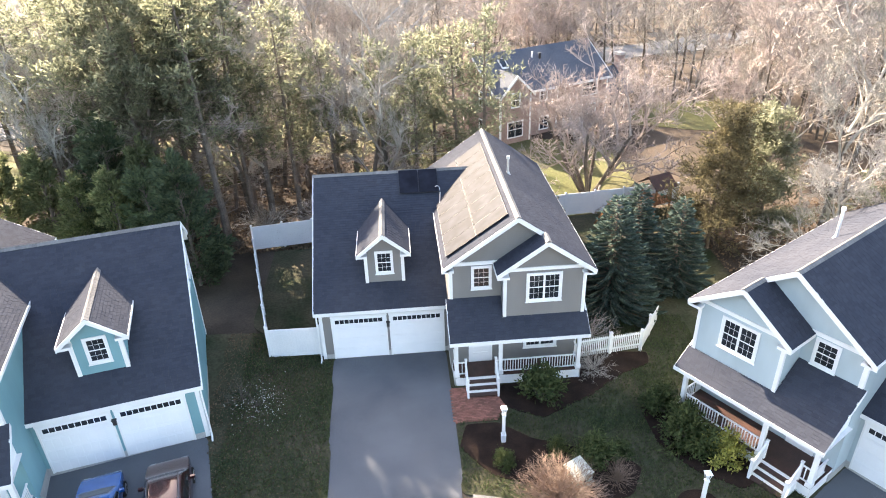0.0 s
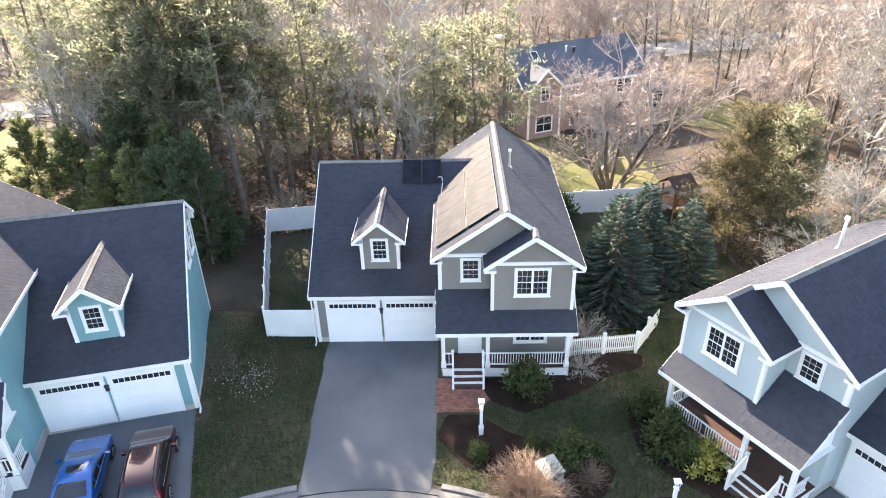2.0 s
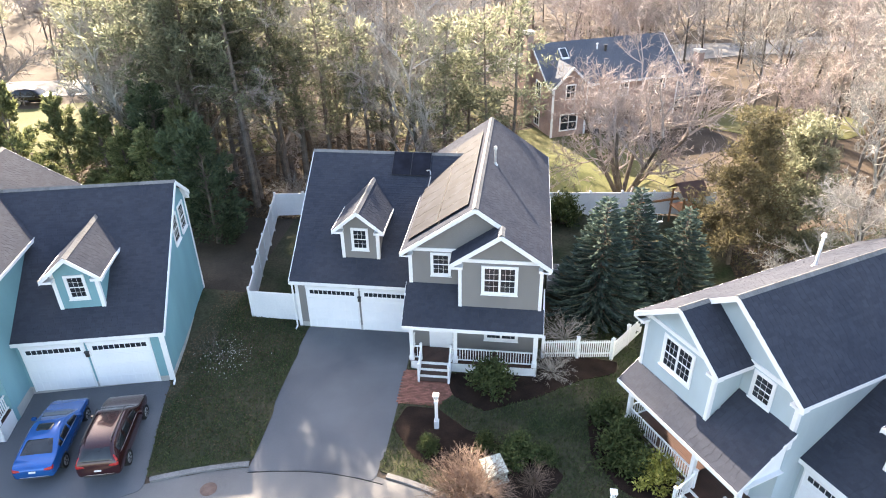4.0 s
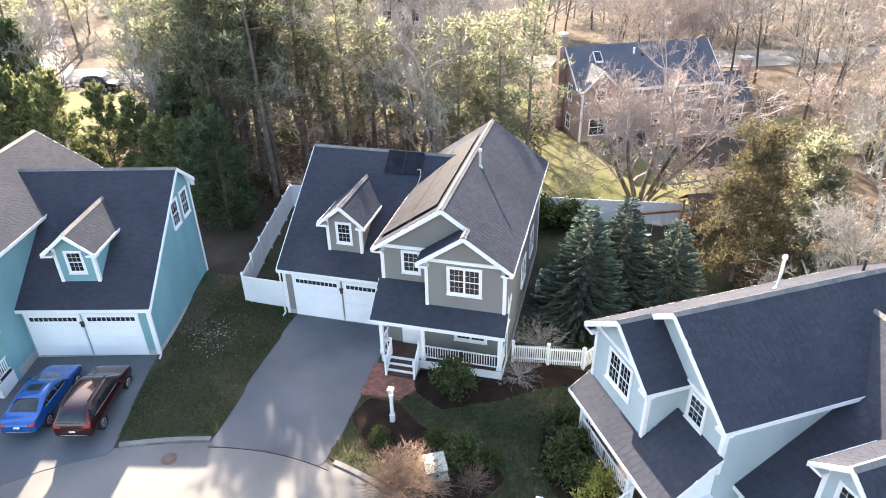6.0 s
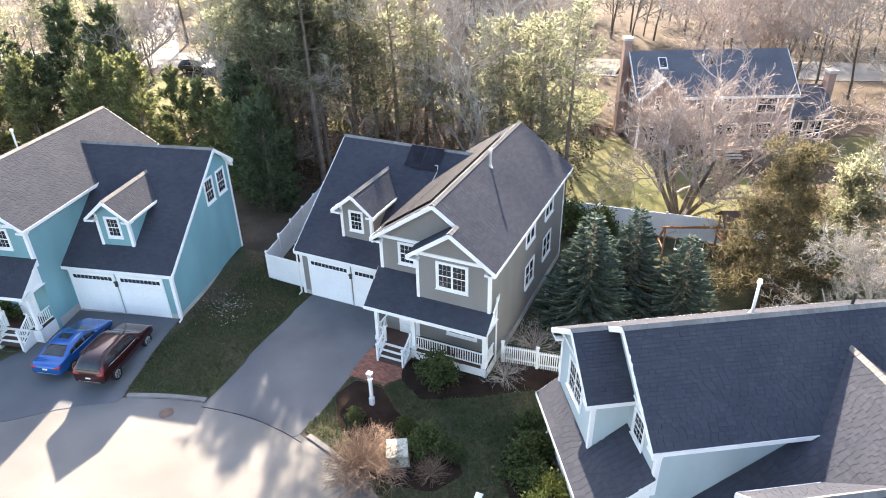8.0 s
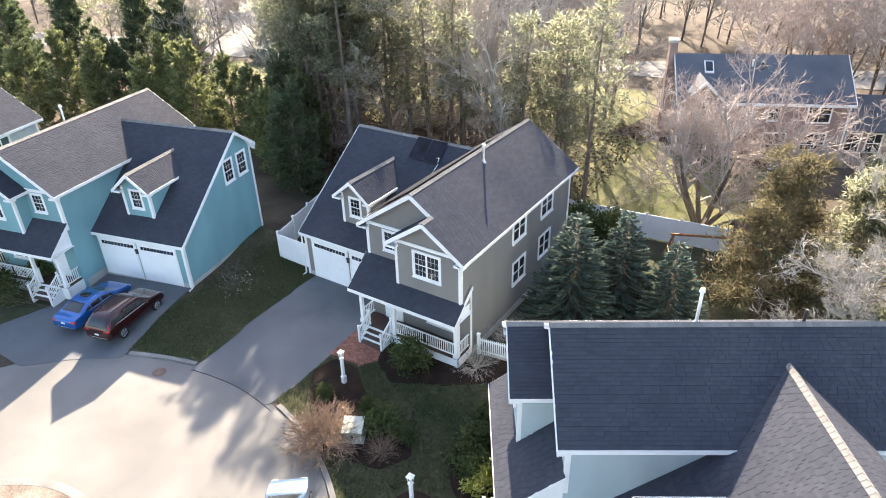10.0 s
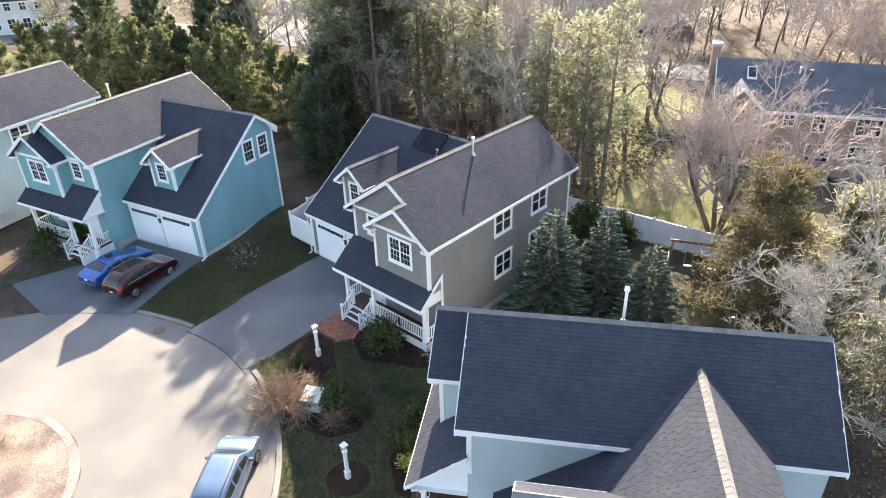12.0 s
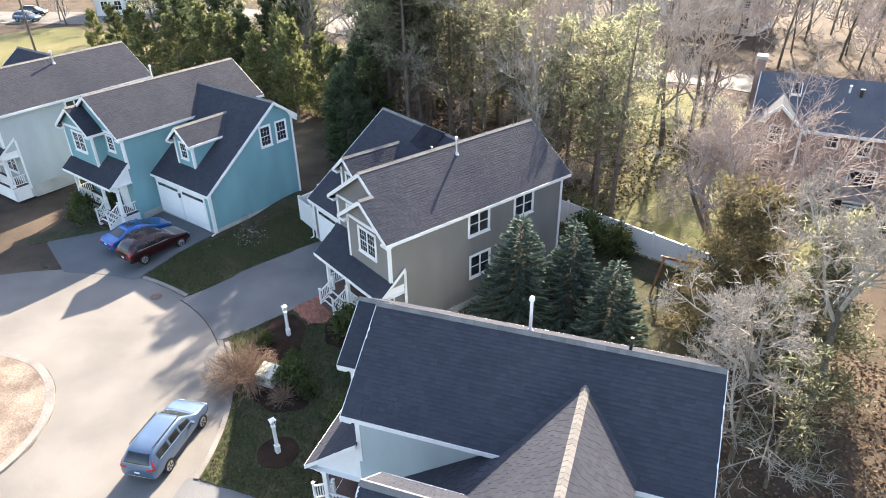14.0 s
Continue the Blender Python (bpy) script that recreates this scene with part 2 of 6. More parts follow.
    # shingles in courses
    def courses(par, origin, along, up, length, rise, lo=None, hi=None, tab=0.3, exp=0.15):
        """Tabs laid from the eave (origin, along) up the slope; lo, hi give the ends of a course at distance d up the slope."""
        along, up = Vector(along).normalized(), Vector(up).normalized()
        n = along.cross(up).normalized()
        if n.z < 0:
            n = -n
        verts, faces = [], []
        d, k, rnd = 0.0, 0, random.Random(int(rise * 977 + length * 31))
        while d < rise - 0.02:
            a0, a1 = (lo(d) if lo else 0.0), (hi(d) if hi else length)
            x = a0 - rnd.random() * tab
            d1 = min(d + exp, rise)
            while x < a1:
                w = tab * rnd.uniform(0.75, 1.2)
                xa, xb = max(x, a0), min(x + w - 0.013, a1)
                x += w
                if xb - xa < 0.03:
                    continue
                t = 0.014 + rnd.random() * 0.009
                q = [Vector(origin) + along * i + up * j + n * hgt for i, j, hgt in
                     ((xa, d - 0.012, t), (xb, d - 0.012, t), (xb, d1, 0.006), (xa, d1, 0.006), (xa, d - 0.012, 0.0), (xb, d - 0.012, 0.0))]
                i0 = len(verts)
                verts += [(v.x * s, v.y, v.z) for v in q]
                faces += [(i0, i0 + 1, i0 + 2, i0 + 3), (i0 + 4, i0 + 5, i0 + 1, i0), (i0 + 4, i0, i0 + 3), (i0 + 1, i0 + 5, i0 + 2)]
            d += exp
            k += 1
        me = bpy.data.meshes.new("shingle_cover")
        me.from_pydata(verts, [], faces)
        bm2 = B()
        bm2.from_mesh(me)
        bmesh.ops.recalc_face_normals(bm2, faces=bm2.faces)
        up_n = Vector((n.x * s, n.y, n.z))
        for f in bm2.faces:
            if len(f.verts) == 4 and f.normal.dot(up_n) < -0.5:
                f.normal_flip()
        bm2.to_mesh(me)
        bm2.free()
        me.materials.append(M_SHINGLE)
        return tagged(part("shingle_cover", me, None, par), kind="stuff")

    cs, cg = math.hypot(1, SL), math.hypot(1, SG)
    courses(groof, (-0.22, -0.24, zg(-0.24)), (1, 0, 0), (0, 1, SG), 6.88, 6.64 * cg, hi=lambda d: 6.87 if d / cg < 4.7 else 6.88 + (d / cg - 4.69) * 1.04)
    courses(groof, (-0.22, 8.37, zg(8.37)), (1, 0, 0), (0, -1, 0.72), 8.2, 1.97 * 1.232)
    courses(mroof, (6.35, mf - 0.37, zm(6.35)), (0, 1, 0), (1, 0, SL), 10.99 - mf, 3.505 * cs)
    courses(mroof, (13.42, -2.97, zm(13.42)), (0, 1, 0), (-1, 0, SL), 13.6, 3.565 * cs, lo=lambda d: 0.0 if d / cs < 2.32 else mf + 2.6)
    courses(mroof, (8.78, -2.97, zb(8.78)), (0, 1, 0), (1, 0, SL), mf + 2.97, 2.32 * cs)
    cd = math.hypot(1, 0.82)
    courses(droof, (2.18, 0.6, zd(2.18)), (0, 1, 0), (1, 0, 0.82), 4, 1.36 * cd, hi=lambda d: 2.93 + d / cd * 1.09)
    courses(droof, (4.90, 0.6, zd(4.90)), (0, 1, 0), (-1, 0, 0.82), 4, 1.36 * cd, hi=lambda d: 2.93 + d / cd * 1.09)
    cp = math.hypot(1, 0.80)
    courses(proof, (6.48, -3.5, zp(-3.5)), (1, 0, 0), (0, 1, 0.80), 6.74, (mf + 3.5) * cp, hi=lambda d: 6.74 if d / cp < 0.88 else 2.66)

    # ridge caps of short overlapping pieces
    def caps(par, p, q, sl):
        p, q = Vector(p), Vector(q)
        L = (q - p).length
        d = (q - p) / L
        side = Vector((0, 0, 1)).cross(d)
        verts, faces = [], []
        n = int(L / 0.22)
        for i in range(n):
            a, b = p + d * (i * L / n - 0.03), p + d * ((i + 1) * L / n)
            i0 = len(verts)
            for c, h in ((a, 0.05), (b, 0.036)):
                for k in (-1, -0.45, 0, 0.45, 1):
                    v = c + side * 0.15 * k + Vector((0, 0, h - abs(k) * 0.15 * sl + (0.0 if k else 0.01)))
                    verts.append((v.x * s, v.y, v.z))
            faces += [(i0 + k, i0 + k + 1, i0 + k + 6, i0 + k + 5) for k in range(4)]
            faces += [(i0, i0 + 1, i0 + 2, i0 + 3, i0 + 4)]
        me = bpy.data.meshes.new("ridge_cap")
        me.from_pydata(verts, [], faces)
        me.materials.append(M_RIDGE)
        return tagged(part("ridge_cap", me, None, par), kind="stuff")

    caps(groof, (-0.22, 6.4, 7.93), (8.66, 6.4, 7.93), SG)
    caps(mroof, (RX, mf - 0.37, RZ), (RX, 10.62, RZ), SL)
    caps(mroof, (11.1, -2.97, 7.88), (11.1, mf - 0.35, 7.88), SL)
    caps(droof, (3.54, 0.6, 6.9), (3.54, 5.0, 6.9), 0.82)

    # white fascias, rakes and soffits
    bm = B()
    box(bm, -0.2, 6.66, -0.27, -0.22, zg(-0.22) - 0.22, zg(-0.22) - 0.02)
    box(bm, -0.2, 6.66, -0.22, 0.0, zg(-0.22) - 0.24, zg(-0.22) - 0.15)
    P("fascia", bm, M_TRIM, groof)
    bm = B()
    for x0 in (-0.26,):
        prism(bm, [(x0, -0.24, zg(-0.24) + 0.01), (x0, 6.4, 7.94), (x0, 8.37, zg(8.37) + 0.01), (x0, 8.37, zg(8.37) - 0.22), (x0, 6.4, 7.70), (x0, -0.24, zg(-0.24) - 0.22)], (0.06, 0, 0))
        prism(bm, [(x0 + 0.06, 7.5, zg(7.5) - 0.14), (x0 + 0.06, 8.36, zg(8.36) - 0.14), (x0 + 0.06, 8.36, zg(8.36) - 0.5), (x0 + 0.06, 8.0, zg(8.0) - 0.5)], (0.2, 0, 0))
    P("rake_board", bm, M_TRIM, groof)
    bm = B()
    for sx, yf in ((-1, mf - 0.35), (1, mf - 0.35)):
        xe = RX + sx * 3.545
        zt = zm(xe)
        if sx < 0:
            prism(bm, [(RX, yf - 0.05, RZ), (xe - 0.03, yf - 0.05, zt - 0.02), (xe - 0.03, yf - 0.05, zt - 0.24), (RX, yf - 0.05, RZ - 0.25)], (0, 0.055, 0))
        else:
            prism(bm, [(RX, yf - 0.05, RZ), (11.1, yf - 0.05, 7.88), (11.1, yf - 0.05, 7.63), (RX, yf - 0.05, RZ - 0.25)], (0, 0.055, 0))
        prism(bm, [(RX, 10.6, RZ), (xe, 10.6, zt), (xe, 10.6, zt - 0.24), (RX, 10.6, RZ - 0.25)], (0, 0.05, 0))
    P("rake_board", bm, M_TRIM, mroof)
    bm = B()
    prism(bm, [(11.1, -3.0, 7.88), (13.42, -3.0, zm(13.42)), (13.42, -3.0, zm(13.42) - 0.24), (11.1, -3.0, 7.63)], (0, 0.055, 0))
    prism(bm, [(11.1, -3.0, 7.88), (8.78, -3.0, zb(8.78)), (8.78, -3.0, zb(8.78) - 0.24), (11.1, -3.0, 7.63)], (0, 0.055, 0))
    P("rake_board", bm, M_TRIM, mroof)
    bm = B()
    # eave fascias and returns of the main block
    box(bm, 13.4, 13.46, -2.95, 10.6, zm(13.4) - 0.2, zm(13.4) - 0.02)
    box(bm, 13.05, 13.4, -2.95, 10.6, zm(13.4) - 0.22, zm(13.4) - 0.17)
    box(bm, 6.31, 6.37, mf - 0.35, 10.6, zm(6.37) - 0.2, zm(6.37) - 0.02)
    box(bm, 6.37, 6.66, mf - 0.35, 10.6, zm(6.37) - 0.22, zm(6.37) - 0.17)
    box(bm, 6.33, 6.86, mf - 0.35, mf, zm(6.37) - 0.3, zm(6.37) - 0.17)
    box(bm, 12.85, 13.4, -2.95, -2.6, zm(13.4) - 0.3, zm(13.4) - 0.17)
    box(bm, 8.8, 9.36, -2.95, -2.6, zb(8.8) - 0.3, zb(8.8) - 0.17)
    box(bm, 8.76, 8.82, -2.95, mf, zb(8.8) - 0.2, zb(8.8) - 0.02)
    P("eave_trim", bm, M_TRIM, mroof)
    bm = B()
    prism(bm, [(3.54, 0.56, 6.92), (2.16, 0.56, zd(2.16)), (2.16, 0.56, zd(2.16) - 0.2), (3.54, 0.56, 6.68)], (0, 0.06, 0))
    prism(bm, [(3.54, 0.56, 6.92), (4.92, 0.56, zd(4.92)), (4.92, 0.56, zd(4.92) - 0.2), (3.54, 0.56, 6.68)], (0, 0.06, 0))
    box(bm, 2.16, 2.7, 0.62, 1.0, zd(2.2) - 0.22, zd(2.2) - 0.1)
    box(bm, 4.38, 4.92, 0.62, 1.0, zd(2.2) - 0.22, zd(2.2) - 0.1)
    box(bm, 2.15, 2.2, 0.6, 3.4, zd(2.2) - 0.16, zd(2.2))
    box(bm, 4.88, 4.93, 0.6, 3.4, zd(2.2) - 0.16, zd(2.2))
    P("rake_board", bm, M_TRIM, droof)
    bm = B()
    box(bm, 6.46, 13.24, -3.54, -3.48, zp(-3.48) - 0.2, zp(-3.48) - 0.01)
    box(bm, 6.66, 13.05, -3.2, -3.0, zp(-3.48) - 0.42, zp(-3.48) - 0.12)
    box(bm, 6.5, 13.2, -3.48, mf, zp(-3.48) - 0.16, zp(-3.48) - 0.125)
    for xx in (6.46, 13.18):
        prism(bm, [(xx, -3.5, zp(-3.5) - 0.18), (xx, -3.5, zp(-3.5)), (xx, mf, zp(mf)), (xx, mf, zp(mf) - 0.18)], (0.06, 0, 0))
    P("fascia", bm, M_TRIM, proof)
    # gable walls over the porch ends
    bm = B()
    for xx in (6.68, 12.95):
        prism(bm, [(xx, -3.1, zp(-3.48) - 0.16), (xx, -3.1, zp(-3.1) - 0.13), (xx, mf, zp(mf) - 0.13), (xx, mf, zp(-3.48) - 0.16)], (0.08, 0, 0))
    P("porch_gable", bm, M_TRIM, proof)

    # corner boards and belt boards
    def board(x0, x1, y0, y1, z0, z1):
        b2 = B()
        box(b2, x0, x1, y0, y1, z0, z1)
        P("corner_board", b2, M_TRIM)

    def corner(x, y, sx, z0, z1, w=0.15):
        b2 = B()
        box(b2, min(x, x - sx * w), max(x, x - sx * w), y - 0.03, y + 0.002, z0, z1)
        box(b2, min(x - sx * 0.002, x + sx * 0.03), max(x - sx * 0.002, x + sx * 0.03), y - 0.03, y + w, z0, z1)
        P("corner_board", b2, M_TRIM)

    corner(0, 0, -1, 0.0, zg(0) - 0.14)
    corner(6.66, mf, -1, 3.9, zm(6.66) - 0.3)
    corner(9.16, -2.6, -1, 3.5, zb(9.16) - 0.3, 0.13)
    corner(13.05, -2.6, 1, 3.5, zm(13.05) - 0.3, 0.13)
    corner(2.54, 1.0, -1, 3.75, zd(2.54) - 0.15, 0.14)
    corner(4.54, 1.0, 1, 3.75, zd(4.54) - 0.15, 0.14)
    board(13.04, 13.08, mf, -1.6, 0.1, zp(mf) - 0.3)
    board(13.04, 13.08, 10.15, 10.33, 0.1, zm(13.05) - 0.25)
    board(-0.03, 0.002, 7.86, 8.03, 0.1, zg(8) - 0.2)
    for x0, x1, y, z in ((6.66, 9.6, mf, 6.2), (9.16, 13.05, -2.6, 6.2)):
        b2 = B()
        box(b2, x0 + 0.02, x1 - 0.02, y - 0.028, y + 0.002, z, z + 0.17)
        box(b2, x0 + 0.02, x1 - 0.02, y - 0.05, y + 0.002, z + 0.15, z + 0.19)
        P("belt_board", b2, M_TRIM)

    # windows: trim, sashes, muntins, panes
    def window(c, ux, w, h, units=1, grid=(3, 2), nrm=None, par=None):
        """c: middle of the opening; ux: along the wall; grid: lights per sash."""
        ux = Vector(ux)
        uz = Vector((0, 0, 1))
        n = Vector(nrm)
        c = Vector(c)

        def bx(b2, a0, a1, z0, z1, d0, d1):
            prism(b2, [c + ux * a + uz * z + n * d0 for a, z in ((a0, z0), (a1, z0), (a1, z1), (a0, z1))], n * (d1 - d0))

        b2 = B()
        t = 0.105
        ring_frame(b2, c, ux, n, w, h, t, -0.01, 0.05)
        win = P("window", b2, M_TRIM, par)
        b2 = B()
        bx(b2, -w / 2 - t - 0.03, w / 2 + t + 0.03, -h / 2 - t - 0.03, -h / 2 - t + 0.02, 0.052, 0.085)
        P("sill", b2, M_TRIM, win)
        uw = w / units
        for k in range(units):
            a = -w / 2 + k * uw
            b2 = B()
            e = 0.05 if units > 1 else 0.035
            bx(b2, a, a + e, -h / 2, h / 2, -0.005, 0.032)
            bx(b2, a + uw - e, a + uw, -h / 2, h / 2, -0.005, 0.032)
            for z0 in (-h / 2, h / 2 - 0.045, -0.025):
                bx(b2, a + e, a + uw - e, z0, z0 + 0.045, -0.005, 0.03)
            gx, gz = grid
            for sash in (0, 1):
                z0, z1 = (-h / 2 + 0.045, -0.025) if sash == 0 else (0.02, h / 2 - 0.045)
                for i in range(1, gx):
                    xx = a + e + (uw - 2 * e) * i / gx
                    bx(b2, xx - 0.005, xx + 0.005, z0, z1, 0.0, 0.018)
                for i in range(1, gz):
                    zz = z0 + (z1 - z0) * i / gz
                    bx(b2, a + e, a + uw - e, zz - 0.005, zz + 0.005, 0.0, 0.018)
            P("sash", b2, M_TRIM, win)
            for z0, z1 in ((-h / 2 + 0.04, -0.02), (0.015, h / 2 - 0.04)):
                b2 = B()
                bx(b2, a + e - 0.005, a + uw - e + 0.005, z0, z1, -0.01, 0.008)
                P("pane", b2, M_PANE, win)

    F, R, Lf = (0, -1, 0), (1, 0, 0), (-1, 0, 0)
    window((3.54, 1.0, 5.12), (1, 0, 0), 0.72, 1.12, nrm=F)
    window((8.2, mf, 5.5), (1, 0, 0), 0.78, 1.08, nrm=F)
    window((11.07, -2.6, 5.28), (1, 0, 0), 1.5, 1.36, 2, nrm=F)
    for yy, zz, u in ((3.5, 5.25, 2), (7.0, 5.25, 2), (3.6, 2.5, 2), (6.9, 2.6, 2)):
        window((13.05, yy, zz), (0, 1, 0), 1.42, 1.32, u, (1, 1), nrm=R)
    for yy in (5.45, 6.9):
        window((0, yy, 5.6), (0, 1, 0), 0.84, 1.4, nrm=Lf)
    # porch wall: window and front door
    window((11.2, mf, 1.95), (1, 0, 0), 1.5, 1.4, 2, nrm=F)
    bm = B()
    box(bm, 7.55, 8.75, mf - 0.05, mf + 0.01, 0.5, 2.75)
    dr = P("front_door", bm, M_DOORW, lab="white panelled front door in a broad casing")
    for i in range(2):
        for j in range(3):
            bm = B()
            box(bm, 7.78 + i * 0.4, 8.1 + i * 0.4, mf - 0.075, mf - 0.04, 0.65 + j * 0.6, 1.1 + j * 0.6)
            P("door_panel", bm, M_DOORW, dr)
    bm = B()
    box(bm, 7.75, 8.55, mf - 0.075, mf - 0.04, 2.45, 2.66)
    P("transom_light", bm, M_PANE, dr)

    # garage doors
    for x0 in (0.65, 3.66):
        x1 = x0 + 2.74
        bm = B()
        for k in range(4):
            z0, z1 = 0.01 + k * 0.64, 0.64 + k * 0.64
            box(bm, x0, x1, -0.035, 0.02, z0, z1)
        gd = P("garage_door", bm, M_DOORW, lab="white sectional garage door with a strip of small lights")
        for k in range(3):
            for j in range(8):
                bm = B()
                xa = x0 + 0.05 + j * (2.74 - 0.05) / 8
                box(bm, xa, xa + 0.285, -0.05, -0.034, 0.07 + k * 0.64, 0.57 + k * 0.64)
                P("door_panel", bm, M_DOORW, gd)
        for j in range(10):
            bm = B()
            xa = x0 + 0.14 + j * 0.248
            box(bm, xa, xa + 0.215, -0.043, -0.03, 2.2, 2.43)
            P("pane", bm, M_PANE, gd)
        bm = B()
        box(bm, x0 - 0.075, x0, -0.06, 0.002, 0.0, 2.57)
        box(bm, x1, x1 + 0.075, -0.06, 0.002, 0.0, 2.57)
        box(bm, x0 - 0.09, x1 + 0.09, -0.07, 0.002, 2.57, 2.69)
        P("door_casing", bm, M_TRIM, gd)
    bm = B()
    box(bm, 3.45, 3.6, -0.16, -0.06, 1.9, 2.15)
    prism(bm, [(3.42, -0.19, 2.15), (3.63, -0.19, 2.15), (3.63, -0.05, 2.15), (3.42, -0.05, 2.15)], (0, 0, 0.05))
    P("wall_lantern", bm, M_DARK, lab="small dark wall lantern")

    # porch: deck, steps, posts, rails
    bm = B()
    box(bm, 6.75, 13.0, -2.9, mf, 0.42, 0.50)
    deck = P("porch_deck", bm, M_DECK)
    for k in range(int((mf + 3.0) / 0.09)):
        bm = B()
        box(bm, 6.7, 13.05, -3.0 + k * 0.09, -3.0 + k * 0.09 + 0.082, 0.502, 0.54)
        P("deck_board", bm, M_DECK, deck)
    bm = B()
    box(bm, 6.7, 13.05, -2.95, -2.9, -0.6, 0.5)
    box(bm, 13.0, 13.05, -2.95, mf, -0.6, 0.5)
    box(bm, 6.7, 6.75, -2.95, mf, -0.6, 0.5)
    P("porch_skirt", bm, M_TRIM)
    for k in range(3):
        bm = B()
        z = 0.54 - 0.18 * (k + 1)
        box(bm, 7.3, 8.75, -3.0 - 0.28 * (k + 1) - 0.02, -3.0 - 0.28 * k, z - 0.04, z)
        st = P("porch_step", bm, M_DECK)
        bm = B()
        box(bm, 7.3, 8.75, -3.0 - 0.28 * k - 0.03, -3.0 - 0.28 * k - 0.004, z, z + 0.15)
        P("riser", bm, M_TRIM, st)
    bm = B()
    for xx in (7.24, 8.76):
        prism(bm, [(xx, -2.95, -0.5), (xx, -2.95, 0.52), (xx, -3.86, -0.05), (xx, -3.86, -0.5)], (0.05, 0, 0))
    P("stair_stringer", bm, M_TRIM)
    ztop = zp(-3.48) - 0.42
    for xx in (6.82, 9.0, 12.9):
        bm = B()
        box(bm, xx - 0.09, xx + 0.09, -2.98, -2.80, 0.5, ztop + 0.15)
        box(bm, xx - 0.13, xx + 0.13, -3.02, -2.76, 0.54, 0.78)
        box(bm, xx - 0.13, xx + 0.13, -3.02, -2.76, ztop - 0.1, ztop + 0.02)
        P("porch_post", bm, M_TRIM)

    def railing(p, q):
        p, q = Vector(p), Vector(q)
        bm = B()
        bar(bm, p + Vector((0, 0, 0.82)), q + Vector((0, 0, 0.82)), 0.07, 0.05)
        rail = P("railing", bm, M_TRIM)
        bm = B()
        bar(bm, p + Vector((0, 0, 0.14)), q + Vector((0, 0, 0.14)), 0.06, 0.045)
        P("bottom_rail", bm, M_TRIM, rail)
        n = max(2, int((q - p).length / 0.13))
        for i in range(1, n):
            bm = B()
            a = p.lerp(q, i / n)
            bar(bm, a + Vector((0, 0, 0.14)), a + Vector((0, 0, 0.82)), 0.036, 0.036, (0, 1, 0))
            P("baluster", bm, M_TRIM, rail)

    railing((9.1, -2.89, 0.54), (10.95, -2.89, 0.54))
    railing((10.95, -2.89, 0.54), (12.8, -2.89, 0.54))
    railing((6.9, -2.89, 0.54), (7.28, -2.89, 0.54))
    railing((8.77, -2.89, 0.54), (8.95, -2.89, 0.54))
    railing((12.98, -2.8, 0.54), (12.98, -1.8, 0.54))
    railing((6.78, -2.8, 0.54), (6.78, -1.8, 0.54))
    for xx in (7.28, 8.77):
        railing((xx, -2.95, 0.54), (xx, -3.8, 0.0))
        bm = B()
        box(bm, xx - 0.05, xx + 0.05, -3.9, -3.8, -0.3, 0.98)
        box(bm, xx - 0.065, xx + 0.065, -3.915, -3.785, 0.98, 1.03)
        box(bm, xx - 0.05, xx + 0.05, -2.95, -2.85, 0.5, 1.5)
        box(bm, xx - 0.065, xx + 0.065, -2.965, -2.835, 1.5, 1.55)
        P("newel_post", bm, M_TRIM)
    # downspouts
    for x0, y0, z1 in ((-0.12, -0.1, 2.9), (12.98, -2.68, 3.2)):
        bm = B()
        z0 = 0.1
        bar(bm, (x0, y0 - 0.05, z0), (x0, y0 - 0.05, z1), 0.07, 0.07, (0, 1, 0))
        bar(bm, (x0, y0 - 0.05, z0), (x0, y0 - 0.35, z0 - 0.06), 0.07, 0.07)
        P("downspout", bm, M_TRIM)
    # roof vents
    bm = B()
    yv, xv, hv = (4.1, 10.42, 0.85) if not mirror else (4.0, 11.0, 1.35)
    tube(bm, (xv, yv, zm(xv) - 0.1), (xv, yv, zm(xv) + hv), 0.06, 0.06, 10)
    tube(bm, (xv, yv, zm(xv) + hv), (xv, yv, zm(xv) + hv + 0.14), 0.11, 0.08, 10)
    tube(bm, (xv, yv, zm(xv) - 0.08), (xv, yv, zm(xv) + 0.1), 0.16, 0.07, 10)
    P("vent_pipe", bm, M_TRIM if mirror else M_PIPE)
    if mirror:
        bm = B()
        tube(bm, (10.5, 7.6, zm(10.5) - 0.1), (10.5, 7.6, zm(10.5) + 0.55), 0.06, 0.06, 10)
        P("vent_pipe", bm, M_DARK, lab="short black plumbing vent")

    # solar modules
    if solar:
        def module(o, a, u, w, h, par):
            o, a, u = Vector(o), Vector(a).normalized(), Vector(u).normalized()
            n = a.cross(u).normalized()
            if n.z < 0:
                n = -n
            b2 = B()
            prism(b2, [o + n * 0.09, o + a * w + n * 0.09, o + a * w + u * h + n * 0.09, o + u * h + n * 0.09], n * 0.035)
            fr = P("solar_module", b2, M_DARK, par, "dark framed solar module")
            b2 = B()
            g = 0.012
            prism(b2, [o + a * i + u * j + n * 0.126 for i, j in ((g, g), (w - g, g), (w - g, h - g), (g, h - g))], n * 0.003)
            P("cell_sheet", b2, M_SOLAR, fr)
        for i in range(2):
            module((4.55 + i * 1.09, 5.15, zg(5.15)), (1, 0, 0), (0, 1, SG), 1.07, 1.5, groof)
        for r in range(2):
            for i in range(9):
                xx = 6.62 + r * 1.48
                module((xx, -1.45 + i * 1.1, zm(xx)), (0, 1, 0), (1, 0, SL), 1.08, 1.76, mroof)
        b2 = B()
